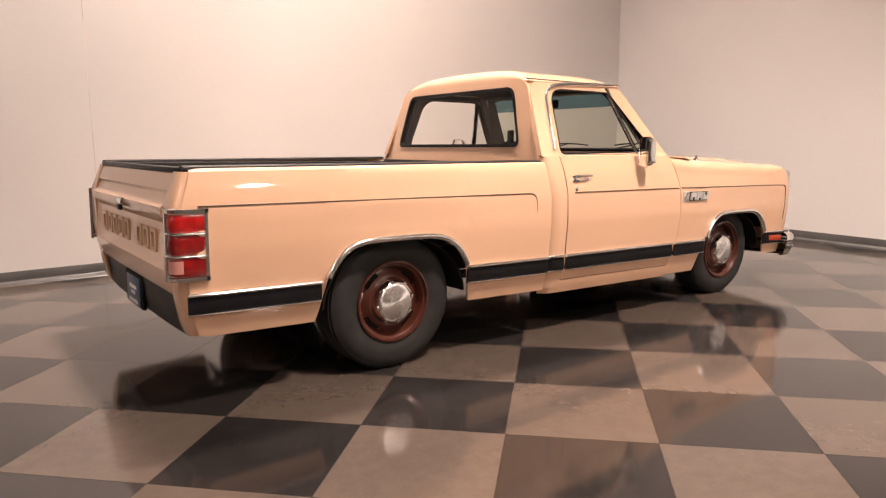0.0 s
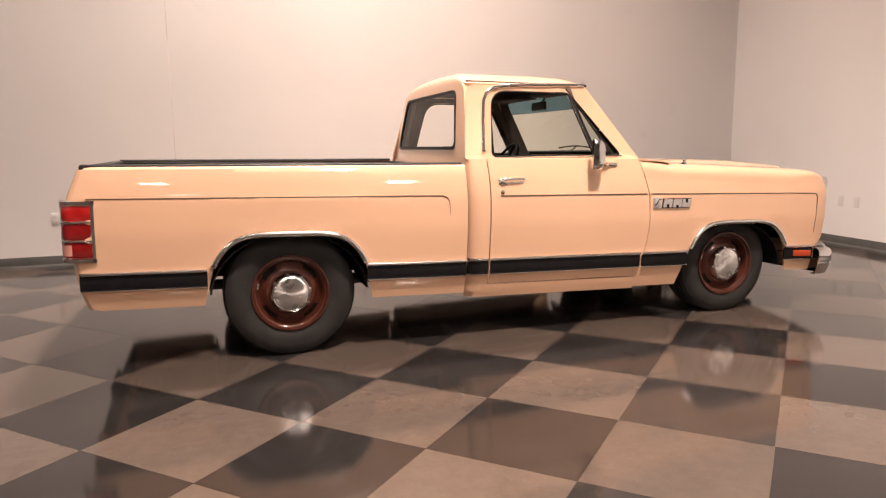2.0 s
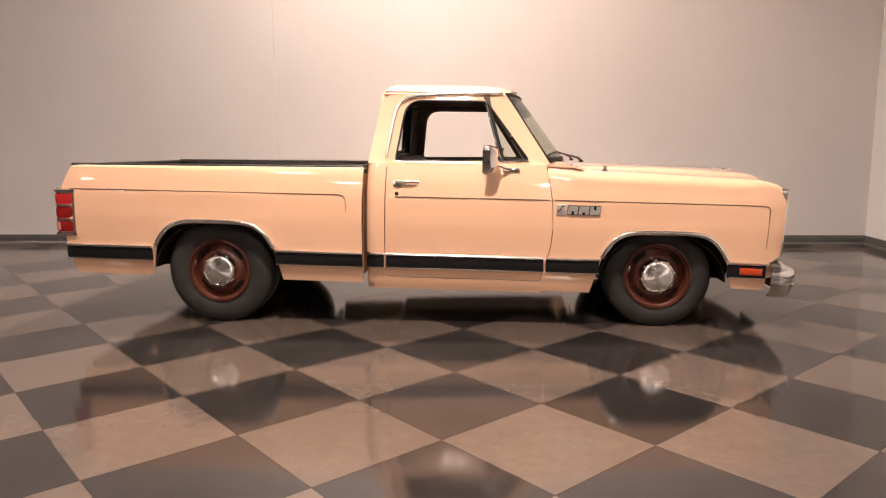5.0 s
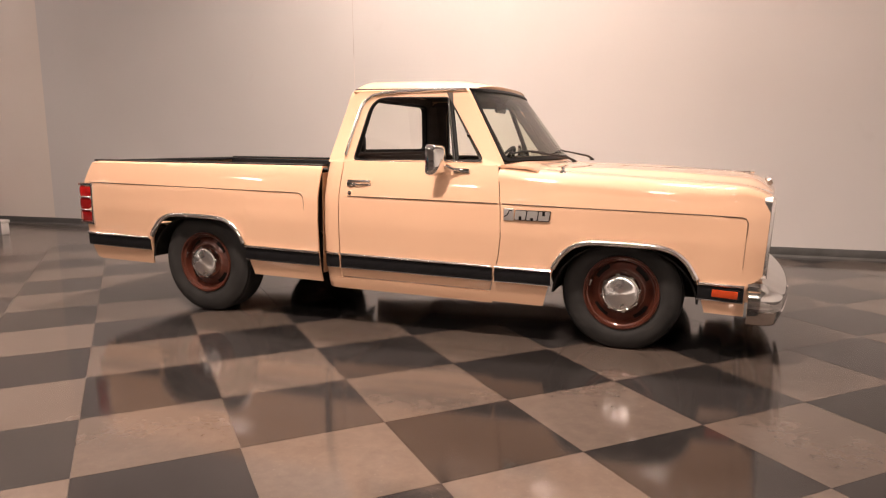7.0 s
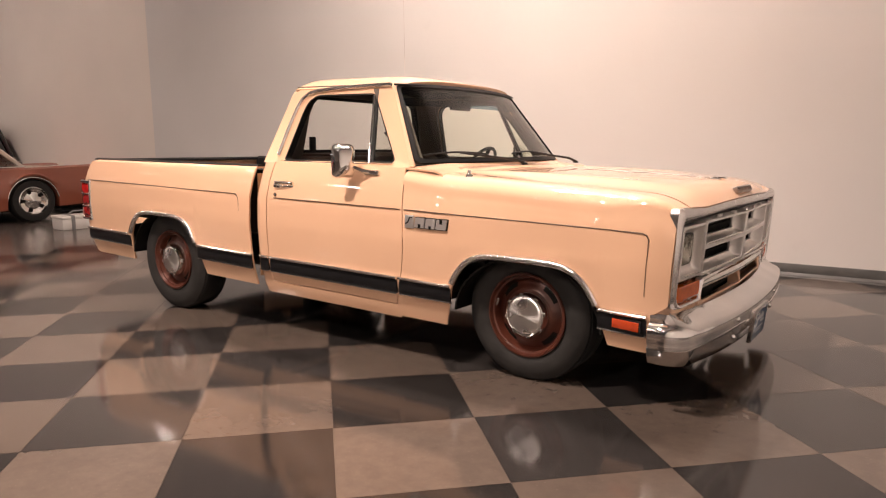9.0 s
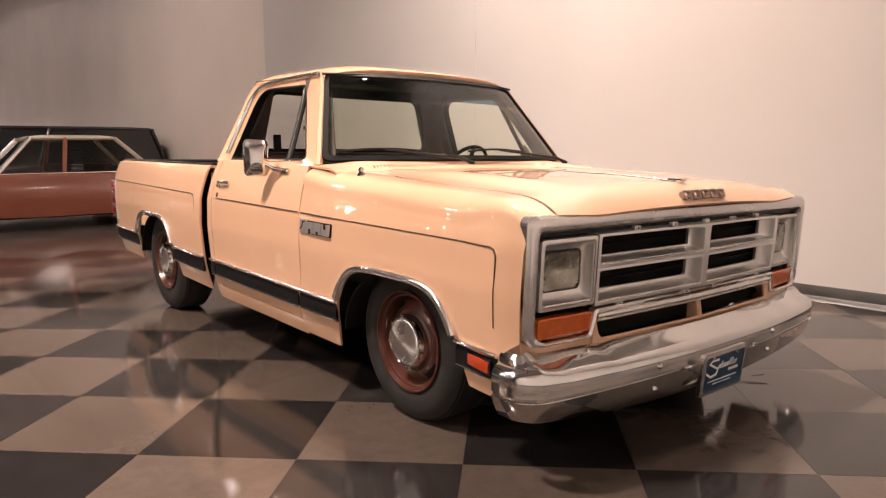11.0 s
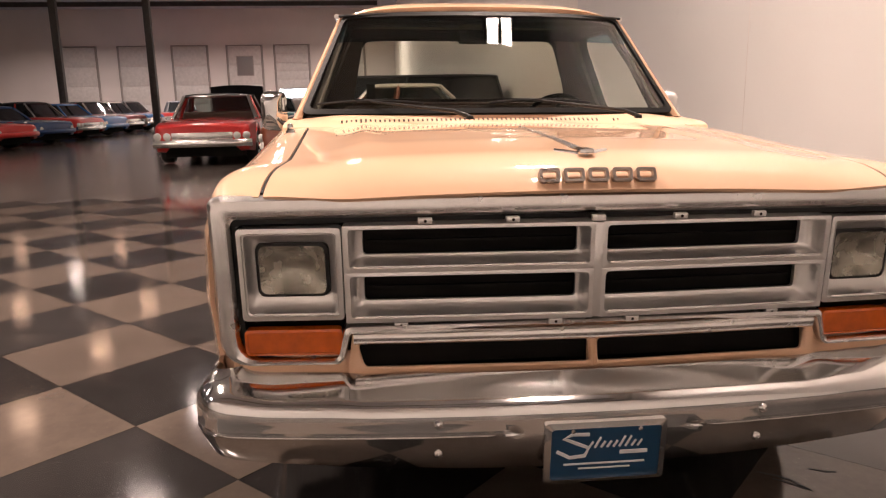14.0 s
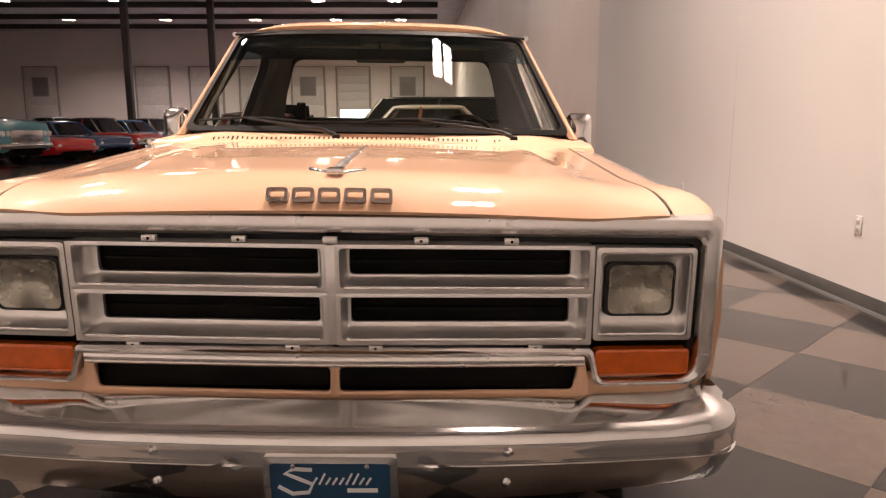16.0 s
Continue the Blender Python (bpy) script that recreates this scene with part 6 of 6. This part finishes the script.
for k, (x, lab, bmat, rmat, hh, zz, chrome_) in enumerate(ROW):
    hall_car("parked_car", lab, pose(x, -12.6 - 0.05 * k, 0, 0, 0, 78 - 2 * (k % 3)), 4.7, 1.88, hh, 2.8, bmat, rmat, zz, chrome=chrome_, lift=0.0 if k else 0.16, wheel_r=0.335 if k else 0.40)
for k, (x, lab, bmat, rmat) in enumerate(((-22.5, "black soft-top car in the second row", P_DARK, M_SOFT), (-27.5, "grey car in the second row", P_GREY, P_DARK), (-32.5, "black car in the second row", P_DARK, P_GREY), (-37.0, "dark green car in the second row", P_TEAL, M_SOFT))):
    hall_car("parked_car", lab, pose(x, -19.6 + 0.4 * k, 0, 0, 0, 84), 4.8, 1.9, 1.5, 2.9, bmat, rmat, 0.92)
for k, (x, y, lab, bmat) in enumerate(((-40.5, -11.5, "grey car before the dock doors", P_GREY), (-41.0, -8.2, "red car before the dock doors", P_RED), (-40.0, -14.6, "blue car before the dock doors", P_BLUE))):
    hall_car("parked_car", lab, pose(x, y, 0, 0, 0, 20), 4.7, 1.88, 1.42, 2.8, bmat, bmat, 0.86)

# the low white box on the floor by the copper car
cr = thing("storage_crate", "white plastic crate with grey straps on the floor", "crate", pose(-7.12, 1.36, 0, 0, 0, 84))
part("body", box(-0.345, 0.345, -0.19, 0.19, -0.003, 0.155, bevel=0.015), M_WHITE_BOX, cr)
part("lid", box(-0.355, 0.355, -0.2, 0.2, 0.155, 0.195, bevel=0.012), M_WHITE_BOX, cr)
for x in (-0.20, 0.20):
    part("strap", sweep([(x, -0.203, 0.0), (x, -0.206, 0.12), (x, -0.20, 0.195), (x, -0.10, 0.203), (x, 0.10, 0.203), (x, 0.20, 0.195), (x, 0.206, 0.0)], [(0, -1, 0), (0, -1, 0.2), (0, -0.7, 0.7), (0, 0, 1), (0, 0, 1), (0, 0.7, 0.7), (0, 1, 0)], 0.05, 0.006), M_GREY, cr)
part("carry_handle", tube([(-0.20, 0, 0.20), (-0.12, 0, 0.25), (0.12, 0, 0.25), (0.20, 0, 0.20)], 0.012, 8), M_GREY, cr)

# rubber scuffs on the floor before the bumper
for pts in (((2.12, 0.500), (2.150, 0.545), (2.185, 0.575), (2.245, 0.600)), ((2.165, 0.525), (2.195, 0.560), (2.235, 0.590)), ((2.125, 0.665), (2.150, 0.705), (2.155, 0.735))):
    sk = sweep([(x, y, 0.0006) for x, y in pts], (0, 0, 1), 0.012, 0.0008, taper=[0.4] + [1.0] * (len(pts) - 2) + [0.5])
    tagged(part("scuff_mark", sk, M_RUBBER), "dark rubber scuff mark on the floor tiles", "scuff mark", "floor scuffs")

# ---- floor tiles ----
TA, TX, TY = 0.4345, 0.205, -1.08


def tile_mesh(name, mat):
    g, r = 0.0014, 0.0001
    k = TA - g
    bm = bmesh.new()
    lo = [bm.verts.new(p) for p in ((k, 0, -0.012), (0, k, -0.012), (-k, 0, -0.012), (0, -k, -0.012))]
    md = [bm.verts.new(p) for p in ((k, 0, -0.004), (0, k, -0.004), (-k, 0, -0.004), (0, -k, -0.004))]
    hi = [bm.verts.new(p) for p in ((k - r, 0, 0), (0, k - r, 0), (-k + r, 0, 0), (0, -k + r, 0))]
    bm.faces.new(hi)
    bm.faces.new(lo[::-1])
    for i in range(4):
        j = (i + 1) % 4
        bm.faces.new((lo[i], lo[j], md[j], md[i]))
        bm.faces.new((md[i], md[j], hi[j], hi[i]))
    bmesh.ops.recalc_face_normals(bm, faces=bm.faces[:])
    me = bpy.data.meshes.new(name)
    bm.to_mesh(me)
    bm.free()
    me.materials.append(mat)
    return me


TILE_L, TILE_D = tile_mesh("tile", M_TILE_L), tile_mesh("tile", M_TILE_D)
for i in range(-13, 12):
    for j in range(-15, 12):
        if (i + j) % 2 == 0:
            continue
        x, y = TX + TA * i, TY + TA * j
        if -5.2 < x < FRONT_X + 0.40 and -7.0 < y < wall_y(x) + 0.36:
            me = TILE_L if i % 2 else TILE_D
            over_x, over_y = x + TA - FRONT_X - 0.03, y + TA - wall_y(x) - 0.03
            if over_x > 0 or over_y > 0:
                bm = bmesh.new()
                bm.from_mesh(me)
                for over, co, no in ((over_x, (TA - over_x, 0, 0), (1, 0, 0)), (over_y, (0, TA - over_y, 0), (0, 1, 0))):
                    if over > 0:
                        bmesh.ops.bisect_plane(bm, geom=bm.verts[:] + bm.edges[:] + bm.faces[:], plane_co=co, plane_no=no, clear_outer=True)
                me = me.copy()
                bm.to_mesh(me)
                bm.free()
                if not me.polygons:
                    continue
            ob = new("tile", me)
            ob.location = (x, y, random.uniform(-0.0004, 0.0004))
            ob.parent = floor


# parts go no deeper than thing, part, sub-part
def depth(ob):
    return 0 if ob.parent is None else 1 + depth(ob.parent)


for ob in list(bpy.data.objects):
    while depth(ob) > 2:
        ob.parent = ob.parent.parent
